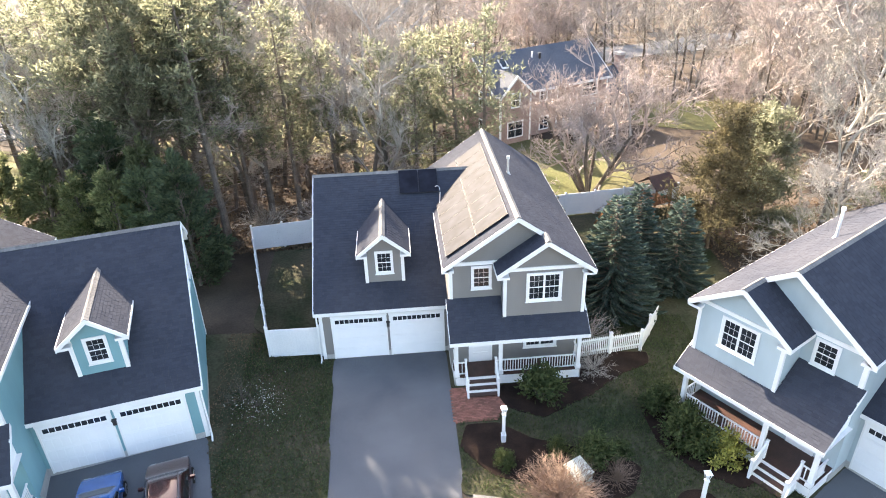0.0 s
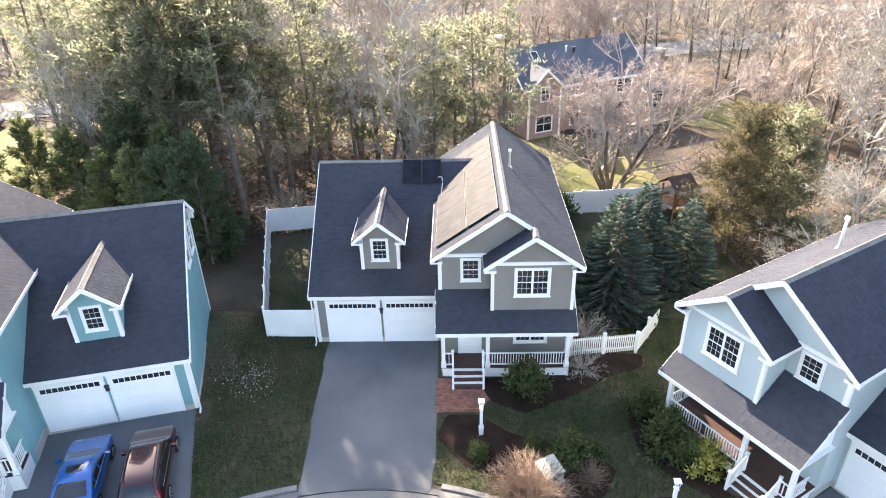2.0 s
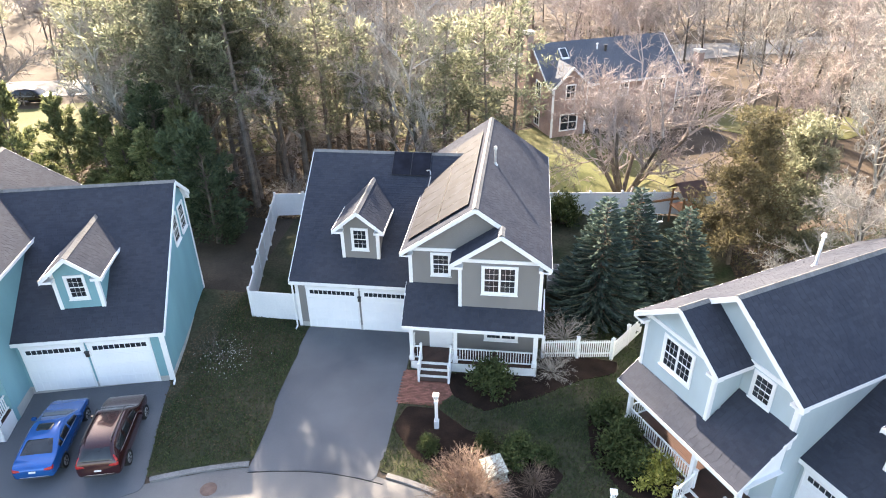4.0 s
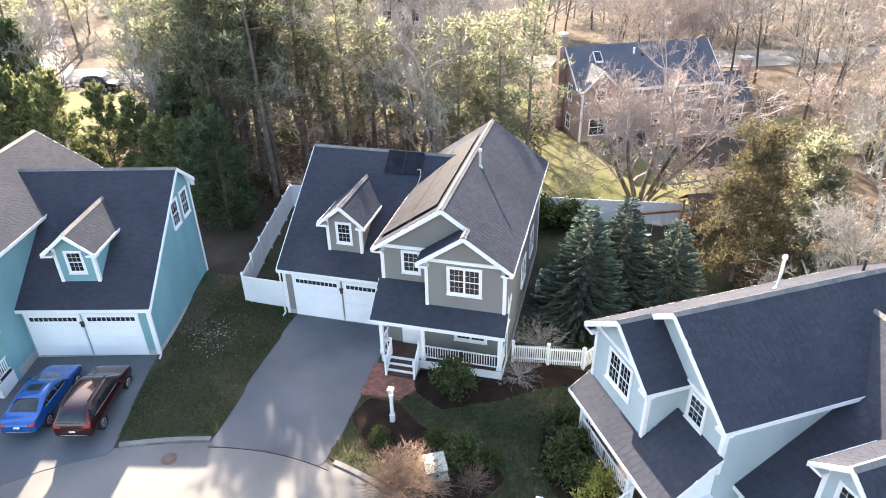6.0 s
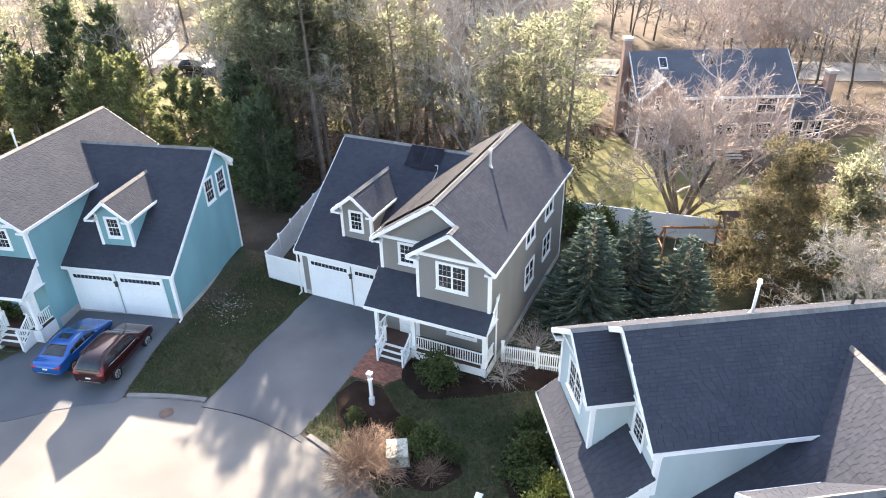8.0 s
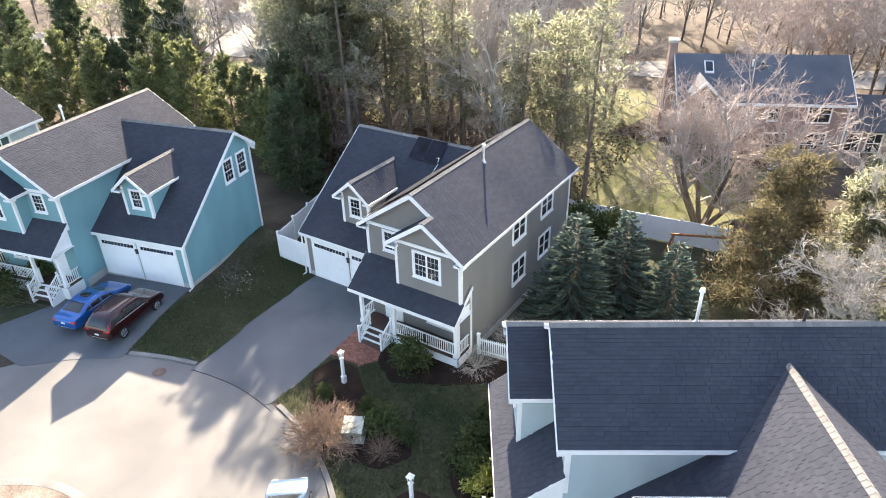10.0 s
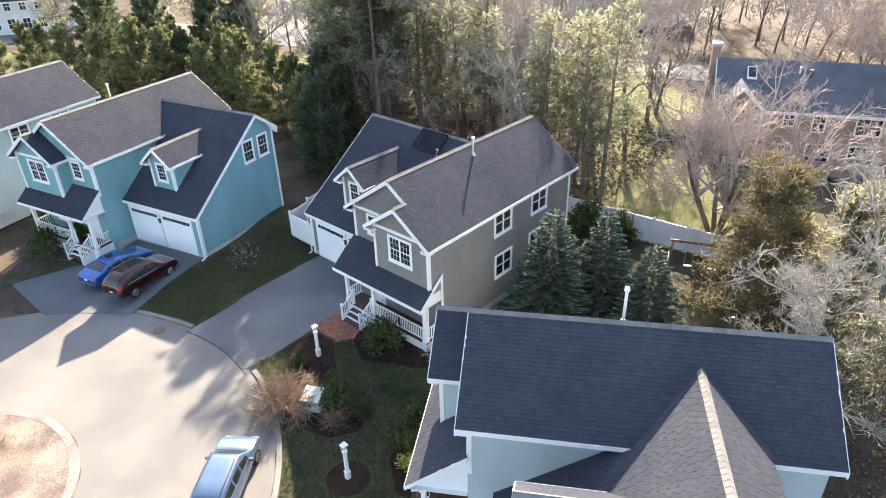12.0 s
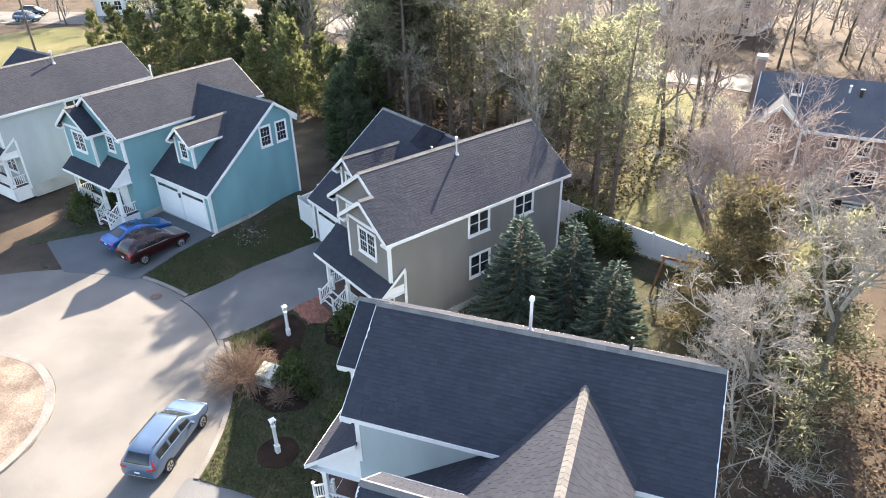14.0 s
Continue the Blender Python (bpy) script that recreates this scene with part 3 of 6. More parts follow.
        for k in range(6):
            a = [(6.75, 5.2), (6.85, 5.25), (6.95, 5.2), (7.0, 5.0), (6.95, 4.6), (6.9, 4.3), (6.9, 4.0)]
            p, q = a[k], a[k + 1]
            z0 = 0.3 if k < 3 else 0.2
            tube(b2, (p[0] - 0.2, p[1], zg(p[1]) + z0), (q[0] - 0.2, q[1], zg(q[1]) + z0), 0.025, 0.025, 6)
        P("conduit", b2, M_PIPE, groof)
    return top


HOUSE_M = pose(-5.25, 28.85, 0)
main_house = house(HOUSE_M, False, M_GREY, "two-storey grey clapboard house with white trim and solar modules", "", solar=True)
teal_house = house(pose(-10.05, 23.52, 0.2, 0, 0, 13.7), True, M_TEAL, "two-storey teal clapboard house with white trim and weathered shingles", "")
pale_house = house(pose(21.12, 13.6, -0.36, 0, 0, -58.4), True, M_PALE, "two-storey pale blue clapboard house with white trim", "", mf=-1.2)


# ---- ground, road, drives ----
def sheet(name, inside, x0, x1, y0, y1, step, off, material, label, category, kind="structure", skirt=0.25):
    """A surface that follows the land over the cells whose middle is inside."""
    bm = B()
    nx, ny = int(round((x1 - x0) / step)), int(round((y1 - y0) / step))
    vs = {}

    def v(i, j):
        if (i, j) not in vs:
            x, y = x0 + i * step, y0 + j * step
            vs[i, j] = bm.verts.new((x, y, land(x, y) + off))
        return vs[i, j]
    for i in range(nx):
        for j in range(ny):
            if inside(x0 + (i + 0.5) * step, y0 + (j + 0.5) * step):
                bm.faces.new((v(i, j), v(i + 1, j), v(i + 1, j + 1), v(i, j + 1)))
    ob = new(name, None)
    me = bpy.data.meshes.new(name)
    bmesh.ops.recalc_face_normals(bm, faces=bm.faces)
    if bm.faces and sum(f.normal.z for f in bm.faces) < 0:
        bmesh.ops.reverse_faces(bm, faces=bm.faces)
    edges = [e for e in bm.edges if len(e.link_faces) == 1]
    for _ in range(6):
        moved = {}
        for v in {v for e in edges for v in e.verts}:
            nb = [e.other_vert(v) for e in v.link_edges if len(e.link_faces) == 1]
            if len(nb) == 2:
                moved[v] = (v.co + (nb[0].co + nb[1].co) / 2) / 2
        for v, c in moved.items():
            v.co.x, v.co.y = c.x, c.y
    ex = bmesh.ops.extrude_edge_only(bm, edges=edges)
    for g in ex["geom"]:
        if isinstance(g, bmesh.types.BMVert):
            g.co.z -= skirt
    bm.to_mesh(me)
    bm.free()
    me.materials.append(material)
    bpy.data.objects.remove(ob)
    ob = new(name, me)
    return tagged(ob, label, category, kind=kind)

def axes(x0, x1, step, far):
    a = list(np.arange(x0, x1 + 1e-6, step))
    d, lo, hi = step, [], []
    e = x1
    while e < far:
        d *= 1.5
        e += d
        hi.append(e)
    d, e = step, x0
    while e > -far:
        d *= 1.5
        e -= d
        lo.append(e)
    return lo[::-1] + a + hi
gx, gy = axes(-60, 60, 1.0, 2500), axes(-10, 110, 1.0, 2500)
bm = B()
gv = [[bm.verts.new((x, y, land(x, y) - 0.06)) for y in gy] for x in gx]
for i in range(len(gx) - 1):
    for j in range(len(gy) - 1):
        bm.faces.new((gv[i][j], gv[i + 1][j], gv[i + 1][j + 1], gv[i][j + 1]))
M_LITTER = grainy("leaf_litter", (0.045, 0.036, 0.028), (0.105, 0.08, 0.061), 0.3, 12, 0.9, 0.6, 0.05)
ground = tagged(new("ground", mesh_of(bm, "ground", M_LITTER)), "leaf-strewn ground with thin grass", "ground", kind="structure")

def leafy(name, c0, c1, trans=0.35, island=0.35, objvar=0.18):
    """Foliage: colour varied leaf by leaf and plant by plant, part of the light let through."""
    m, nt, b = mat(name, 0.75)
    b.inputs["Specular IOR Level"].default_value = 0.15
    g = nt.nodes.new("ShaderNodeNewGeometry")
    o = nt.nodes.new("ShaderNodeObjectInfo")
    r1 = ramp(nt, g.outputs["Random Per Island"], [(0, c0), (1, c1)])
    r2 = ramp(nt, o.outputs["Random"], [(0, (1 - objvar,) * 3), (1, (1 + objvar, 1 + objvar * 0.8, 1 + objvar * 0.4))])
    col = mixc(nt, 1.0, r1.outputs[0], r2.outputs[0], "MULTIPLY")
    nt.links.new(col, b.inputs["Base Color"])
    if trans:
        t = nt.nodes.new("ShaderNodeBsdfTranslucent")
        nt.links.new(col, t.inputs[0])
        x = nt.nodes.new("ShaderNodeMixShader")
        x.inputs[0].default_value = trans
        nt.links.new(b.outputs[0], x.inputs[1])
        nt.links.new(t.outputs[0], x.inputs[2])
        nt.links.new(x.outputs[0], nt.nodes["Material Output"].inputs[0])
    return m


M_PINE = leafy("pine_needles", (0.115, 0.13, 0.09), (0.27, 0.29, 0.205), 0.8)
M_PINE2 = leafy("yellow_green_pine_needles", (0.13, 0.142, 0.10), (0.28, 0.292, 0.21), 0.8)
M_SPRUCE = leafy("blue_spruce_needles", (0.045, 0.070, 0.058), (0.11, 0.15, 0.125), 0.15, objvar=0.1)
M_SPRUCE.node_tree.nodes["Principled BSDF"].inputs["Specular IOR Level"].default_value = 0.05
M_CEDAR = leafy("browned_cedar_sprays", (0.088, 0.08, 0.048), (0.20, 0.172, 0.10), 0.5)
M_ARBOR = leafy("arborvitae_sprays", (0.105, 0.125, 0.062), (0.25, 0.268, 0.135), 0.55)
M_ARBORD = leafy("dark_cypress_sprays", (0.055, 0.08, 0.05), (0.13, 0.16, 0.09), 0.45)
M_RHODO = leafy("rhododendron_leaves", (0.035, 0.055, 0.02), (0.11, 0.13, 0.05), 0.2)
M_YELLOWS = leafy("yellow_variegated_leaves", (0.16, 0.17, 0.04), (0.42, 0.40, 0.12), 0.3)
M_BARK = grainy("grey_bark", (0.08, 0.068, 0.058), (0.18, 0.155, 0.135), 1.5, 14, 0.9, 0.6, 0.03, objvar=0.2)
M_BARKP = grainy("pine_bark", (0.10, 0.083, 0.07), (0.21, 0.17, 0.14), 1.5, 14, 0.9, 0.6, 0.03)
M_TWIG = grainy("pale_twigs", (0.29, 0.26, 0.235), (0.46, 0.42, 0.385), 0.6, 9, 0.85, 0.2, objvar=0.15)
M_TWIGR = grainy("reddish_twigs", (0.25, 0.21, 0.195), (0.40, 0.35, 0.33), 0.6, 9, 0.85, 0.2, objvar=0.2)
M_TWIGB = grainy("tan_shrub_twigs", (0.17, 0.115, 0.085), (0.32, 0.225, 0.165), 0.9, 9, 0.85, 0.2)
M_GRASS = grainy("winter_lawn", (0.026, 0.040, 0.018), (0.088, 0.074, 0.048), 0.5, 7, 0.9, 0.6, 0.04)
# lit copy of the winter lawn: sunlight is put into its lighter, yellower colour
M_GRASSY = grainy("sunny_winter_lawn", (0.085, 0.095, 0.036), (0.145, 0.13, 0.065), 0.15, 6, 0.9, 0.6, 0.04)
M_MULCH = grainy("bark_mulch", (0.014, 0.009, 0.007), (0.036, 0.022, 0.016), 1.2, 22, 0.95, 0.8, 0.03)
M_SAND = grainy("pale_straw_ground", (0.115, 0.092, 0.078), (0.25, 0.212, 0.18), 0.7, 10, 0.95, 0.6, 0.03)
M_BRICK = grainy("red_paver", (0.20, 0.085, 0.065), (0.30, 0.14, 0.11), 1.5, 25, 0.85, 0.3, 0.01, objvar=0.3)
M_ROCK = grainy("pale_boulder", (0.45, 0.44, 0.36), (0.66, 0.65, 0.54), 1.5, 12, 0.9, 0.6, 0.04)
M_WOOD = grainy("stained_cedar_wood", (0.20, 0.085, 0.035), (0.34, 0.16, 0.07), 2.0, 20, 0.65, 0.3)

CX, CY, RI, RO = -1.5, 4.9, 6.1, 14.5


def inpoly(x, y, pts):
    c = False
    for i in range(len(pts)):
        (x0, y0), (x1, y1) = pts[i - 1], pts[i]
        if (y0 > y) != (y1 > y) and x < (x1 - x0) * (y - y0) / (y1 - y0) + x0:
            c = not c
    return c


def local(m, x, y):
    v = m.inverted() @ Vector((x, y, 0))
    return v.x, v.y


TEAL_M, PALE_M = pose(-10.05, 23.52, 0.2, 0, 0, 13.7), pose(21.12, 13.6, -0.36, 0, 0, -58.4)


def rr(x, y):
    return math.hypot(x - CX, y - CY)


def on_main_drive(x, y):
    return 18 < y < 28.9 and -4.75 + (28.8 - y) * 0.03 < x < 1.3 - max(0, 21 - y) * 0.12 and rr(x, y) > RO - 0.3


def on_teal_drive(x, y):
    a, b = local(TEAL_M, x, y)
    return -7.2 - max(0, -3 - b) * 0.55 < a < -0.1 + 0.03 * max(0, -b) and -9 < b < 0.05 and rr(x, y) > RO - 0.3


def on_pale_drive(x, y):
    a, b = local(PALE_M, x, y)
    return -6.6 < a < -0.2 and -14 < b < 0.05 and rr(x, y) > RO - 0.3


BEDS = [[(3.3, 25.7), (3.8, 24.2), (5.4, 23.3), (8, 24.5), (10.2, 26.1), (11.8, 26.9), (12.0, 27.8), (8, 27.9), (7.9, 26.2)],
        [(1.3, 22.0), (1.7, 23.3), (3.2, 23.3), (4.6, 22.2), (6.2, 21.5), (8.3, 21.0), (9.0, 20.0), (8.2, 18.7), (6.6, 18.3), (5.2, 18.7), (4, 19.6), (2.5, 20.3)],
        [(11.3, 25.2), (10.2, 23.6), (10.2, 21.4), (11.2, 19.7), (12.8, 18.5), (14.6, 19.2), (12.4, 22.8), (12.0, 25)]]
WALKP = [(1.15, 25.75), (3.5, 25.75), (3.85, 25.0), (3.75, 24.2), (3.2, 23.5), (1.2, 23.45)]


def on_bed(x, y):
    return any(inpoly(x, y, p) for p in BEDS)


def on_drive(x, y):
    return on_main_drive(x, y) or on_teal_drive(x, y) or on_pale_drive(x, y)


sheet("road", lambda x, y: RI < rr(x, y) < RO or (rr(x, y) < 60 and y < -1 and abs(x + 1.5) < 4 and rr(x, y) > RI), -18, 15, -14, 21, 0.25, -0.05, M_ROAD, "pale worn asphalt of a turning circle", "road")
sheet("driveway_main", on_main_drive, -5, 2, 18, 29, 0.125, -0.03, M_ASPHALT, "dark grey asphalt drive of the grey house", "driveway")
sheet("driveway_teal", on_teal_drive, -20, -7, 14, 24.5, 0.125, -0.03, M_ASPHALT, "dark grey asphalt drive of the teal house", "driveway")
sheet("driveway_pale", on_pale_drive, 8, 22, 6, 20, 0.125, -0.03, M_ASPHALT, "dark grey asphalt drive of the pale blue house", "driveway")
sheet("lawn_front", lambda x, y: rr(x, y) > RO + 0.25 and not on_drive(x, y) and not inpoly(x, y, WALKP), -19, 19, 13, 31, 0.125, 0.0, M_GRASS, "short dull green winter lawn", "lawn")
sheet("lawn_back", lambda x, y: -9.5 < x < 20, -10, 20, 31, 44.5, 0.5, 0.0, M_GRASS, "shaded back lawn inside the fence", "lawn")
def on_far_lawn(x, y):
    w = 1 + 0.12 * math.sin(x * 0.9) + 0.1 * math.sin(y * 1.7 + x)
    return ((x - 8) / 12) ** 2 + ((y - 53) / 9) ** 2 < w or ((x + 5) / 9) ** 2 + ((y - 69) / 10) ** 2 < w or ((x - 31) / 8) ** 2 + ((y - 66) / 5) ** 2 < w


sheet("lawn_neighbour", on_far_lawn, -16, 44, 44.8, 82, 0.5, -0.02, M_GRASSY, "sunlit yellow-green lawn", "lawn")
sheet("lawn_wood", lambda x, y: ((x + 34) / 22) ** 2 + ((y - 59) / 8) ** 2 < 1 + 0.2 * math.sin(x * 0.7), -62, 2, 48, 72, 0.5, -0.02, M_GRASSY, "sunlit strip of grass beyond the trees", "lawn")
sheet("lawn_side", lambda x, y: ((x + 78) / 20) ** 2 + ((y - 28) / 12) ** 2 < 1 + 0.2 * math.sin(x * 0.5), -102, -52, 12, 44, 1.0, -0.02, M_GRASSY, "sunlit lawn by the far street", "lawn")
sheet("island", lambda x, y: rr(x, y) < RI - 0.25, -8, 5, -2, 12, 0.25, 0.06, M_SAND, "straw-coloured planted island of the turning circle", "island")
for k, p in enumerate(BEDS):
    xs, ys = [a for a, _ in p], [b for _, b in p]
    sheet("mulch_bed_%d" % (k + 1), lambda x, y, p=p: inpoly(x, y, p), min(xs) - 0.1, max(xs) + 0.1, min(ys) - 0.1, max(ys) + 0.1, 0.1, 0.03, M_MULCH, "bed of dark bark mulch", "mulch bed")
sheet("mulch_ring", lambda x, y: math.hypot(x - 10.63, y - 17.77) < 0.95, 9.6, 11.7, 16.7, 18.8, 0.1, 0.03, M_MULCH, "round ring of dark bark mulch", "mulch bed")


def back_road(x):
    return 87 + 0.3 * x


sheet("road_back", lambda x, y: abs(y - back_road(x)) < 4.2 + 0.5 * math.sin(x * 0.3), -110, 70, 48, 114, 1.0, 0.0, M_ROAD, "pale street beyond the wood", "road")
sheet("road_side", lambda x, y: abs((x + 64) * 0.72 + (y - 70) * 0.69) < 6.5 and y > 66, -105, -50, 60, 106, 1.0, 0.02, M_ROAD, "pale side street beyond the wood", "road")
sheet("road_far", lambda x, y: abs((x + 110) * 0.71 - (y - 32) * 0.71) < 5.5, -135, -95, 10, 60, 1.0, 0.02, M_ROAD, "pale far street with parked cars", "road")


def ring(name, r0, r1, z0, z1, angles, material, label, parent=None):
    bm = B()
    for a, b in angles:
        n = max(2, int((b - a) / 1.5))
        prev = None
        for i in range(n + 1):
            t = radians(a + (b - a) * i / n)
            c, s_ = math.cos(t), math.sin(t)
            h = land(CX + r1 * c, CY + r1 * s_)
            cur = [bm.verts.new((CX + r * c, CY + r * s_, h + z)) for r, z in ((r0, z0), (r0 + 0.03, z1), (r1 - 0.03, z1), (r1, z0))]
            if prev:
                for k in range(3):
                    bm.faces.new((prev[k], prev[k + 1], cur[k + 1], cur[k]))
            prev = cur
    return tagged(new(name, mesh_of(bm, name, material)), label, "kerb", kind="structure")


M_KERB = grainy("worn_kerb", (0.15, 0.145, 0.14), (0.24, 0.23, 0.22), 0.8, 20, 0.9, 0.4)
ring("kerb_outer", RO, RO + 0.3, -0.2, 0.025, [(102, 118), (40, 78)], M_KERB, "low worn asphalt kerb along the turning circle")
ring("kerb_island", RI - 0.45, RI, -0.2, 0.07, [(-20, 200)], M_KERB, "low granite kerb round the island")

M_CRACK = grainy("dark_joint_filler", (0.025, 0.024, 0.023), (0.045, 0.043, 0.04), 2, 20, 0.9, 0.3)
ring("road_joint", RO - 0.355, RO - 0.285, -0.08, -0.024, [(78, 102)], M_CRACK, "dark worn joint between the drive and the road")

# manhole cover
bm = B()
tube(bm, (-5.75, 17.75, land(-5.75, 17.75) - 0.1), (-5.75, 17.75, land(-5.75, 17.75) - 0.035), 0.36, 0.35, 24)
M_RUST = grainy("rusty_iron", (0.10, 0.06, 0.045), (0.17, 0.11, 0.085), 4, 30, 0.8, 0.4)
mh = tagged(new("manhole_cover", mesh_of(bm, "manhole_cover", M_RUST)), "rusty round iron cover set in the asphalt", "manhole cover")


# ---- fences ----
def panel_fence(pts, label):
    for (x0, y0), (x1, y1) in zip(pts, pts[1:]):
        L = math.hypot(x1 - x0, y1 - y0)
        n = max(1, round(L / 2.4))
        ang = math.degrees(math.atan2(y1 - y0, x1 - x0))
        for k in range(n):
            a = k / n
            x, y = x0 + (x1 - x0) * a, y0 + (y1 - y0) * a
            w = L / n
            f = thing("fence_panel", pose(x, y, land(x, y), 0, 0, ang), label, "fence", "white vinyl fence")
            bm = B()
            box(bm, -0.065, 0.065, -0.065, 0.065, -0.1, 1.9)
            p = part("post", bm, M_VINYL, f)
            bm = B()
            prism(bm, [(-0.08, -0.08, 1.9), (0.08, -0.08, 1.9), (0.08, 0.08, 1.9), (-0.08, 0.08, 1.9)], (0, 0, 0.03))
            v = [bm.verts.new(c) for c in ((-0.07, -0.07, 1.93), (0.07, -0.07, 1.93), (0.07, 0.07, 1.93), (-0.07, 0.07, 1.93), (0, 0, 2.0))]
            for i in range(4):
                bm.faces.new((v[i], v[(i + 1) % 4], v[4]))
            part("cap", bm, M_VINYL, p)
            for z in (0.1, 1.68):
                bm = B()
                box(bm, 0.065, w - 0.065, -0.03, 0.03, z, z + 0.14)
                part("rail", bm, M_VINYL, f)
            bm = B()
            m_ = int(w / 0.15)
            for i in range(m_):
                xa = 0.065 + (w - 0.13) * i / m_
                box(bm, xa, xa + (w - 0.13) / m_ - 0.002, -0.014, 0.014, 0.2, 1.72)
            tagged(part("board_infill", bm, M_VINYL, f), kind="stuff")


panel_fence([(-5.35, 29.2), (-8.15, 29.25), (-9.0, 33.0), (-10.9, 41.2), (-6.9, 41.8), (0.5, 43.0), (7.0, 43.7), (20.5, 44.9)], "white vinyl privacy fence panel in the grass")


def picket_fence(pts):
    for (x0, y0), (x1, y1) in zip(pts, pts[1:]):
        L = math.hypot(x1 - x0, y1 - y0)
        n = max(1, round(L / 1.8))
        for k in range(n):
            a = k / n
            x, y, w = x0 + (x1 - x0) * a, y0 + (y1 - y0) * a, L / n
            f = thing("picket_fence", pose(x, y, land(x, y), 0, 0, math.degrees(math.atan2(y1 - y0, x1 - x0))), "white picket fence section with a capped post", "fence", "picket fence")
            bm = B()
            box(bm, -0.07, 0.07, -0.07, 0.07, -0.1, 1.3)
            p = part("post", bm, M_VINYL, f)
            bm = B()
            box(bm, -0.09, 0.09, -0.09, 0.09, 1.3, 1.36)
            part("cap", bm, M_VINYL, p)
            for z in (0.25, 0.95):
                bm = B()
                box(bm, 0.07, w - 0.07, -0.025, 0.025, z, z + 0.07)
                part("rail", bm, M_VINYL, f)
            m_ = int(w / 0.115)
            bm = B()
            box(bm, -0.028, 0.028, -0.012, 0.012, 0.08, 1.12)
            v = [bm.verts.new(c) for c in ((-0.028, 0, 1.12), (0.028, 0, 1.12), (0, 0, 1.17))]
            bm.faces.new(v)
            me = mesh_of(bm, "picket", M_VINYL)
            for i in range(m_):
                o = part("picket", me, None, f)
                o.location = (0.07 + (w - 0.14) * (i + 0.5) / m_, -0.037, 0)


picket_fence([(8.1, 27.45), (11.67, 27.95), (13.5, 30.5)])


# ---- lamp posts ----
M_LAMPG = grainy("frosted_lamp_glass", (0.6, 0.6, 0.58), (0.7, 0.7, 0.68), 3, 20, 0.25, 0.0)


def lamp_post(x, y):
    z = land(x, y)
    f = thing("lamp_post", pose(x, y, z), "white square garden lamp post with a lantern", "lamp post", "garden lamp posts")
    bm = B()
    box(bm, -0.1, 0.1, -0.1, 0.1, -0.1, 0.42)
    box(bm, -0.115, 0.115, -0.115, 0.115, 0.42, 0.46)
    part("base", bm, M_TRIM, f)
    bm = B()
    box(bm, -0.065, 0.065, -0.065, 0.065, 0.44, 1.62)
    box(bm, -0.09, 0.09, -0.09, 0.09, 1.55, 1.64)
    part("shaft", bm, M_TRIM, f)
    bm = B()
    tube(bm, (0, 0, 1.64), (0, 0, 1.72), 0.04, 0.05, 8)
    prism(bm, [(-0.14, -0.14, 1.98), (0.14, -0.14, 1.98), (0.14, 0.14, 1.98), (-0.14, 0.14, 1.98)], (0, 0, 0.02))
    v = [bm.verts.new(c) for c in ((-0.13, -0.13, 2.0), (0.13, -0.13, 2.0), (0.13, 0.13, 2.0), (-0.13, 0.13, 2.0), (0, 0, 2.12))]
    for i in range(4):
        bm.faces.new((v[i], v[(i + 1) % 4], v[4]))
    for sx in (-1, 1):
        for sy in (-1, 1):
            bar(bm, (sx * 0.07, sy * 0.07, 1.72), (sx * 0.11, sy * 0.11, 1.98), 0.02, 0.02)
    lan = part("lantern", bm, M_TRIM, f)
    bm = B()
    tube(bm, (0, 0, 1.72), (0, 0, 1.97), 0.06, 0.09, 8)
    part("lamp_glass", bm, M_LAMPG, lan)


lamp_post(3.3, 22.15)
lamp_post(10.63, 17.77)


# ---- trees ----
def tri_mesh(name, verts, faces, material):
    me = bpy.data.meshes.new(name)
    me.from_pydata(verts, [], faces)
    me.materials.append(material)
    return me


class Soup:
    def __init__(self):
        self.v, self.f = [], []

    def tube(self, p, q, r0, r1, n):
        d = (q - p)
        if d.length < 1e-5:
            return
        d.normalize()
        s_ = d.orthogonal().normalized()
        u = d.cross(s_)
        i0 = len(self.v)
        for c, r in ((p, r0), (q, r1)):
            for k in range(n):
                t = k * math.tau / n
                self.v.append(c + (s_ * math.cos(t) + u * math.sin(t)) * r)
        for k in range(n):
            j = (k + 1) % n
            self.f.append((i0 + k, i0 + j, i0 + n + j, i0 + n + k))

    def leaf(self, c, d, w, l, up):
        """A leaf or spray of width w and length l from c along d."""
        s_ = d.cross(up)
        s_ = s_.normalized() if s_.length > 1e-4 else d.orthogonal().normalized()
        i0 = len(self.v)
        self.v += [c, c + d * l * 0.5 + s_ * w * 0.5, c + d * l, c + d * l * 0.5 - s_ * w * 0.5]
        self.f.append((i0, i0 + 1, i0 + 2, i0 + 3))


def rv(R):
    while True:
        v = Vector((R.uniform(-1, 1), R.uniform(-1, 1), R.uniform(-1, 1)))
        if 0.05 < v.length < 1:
            return v.normalized()


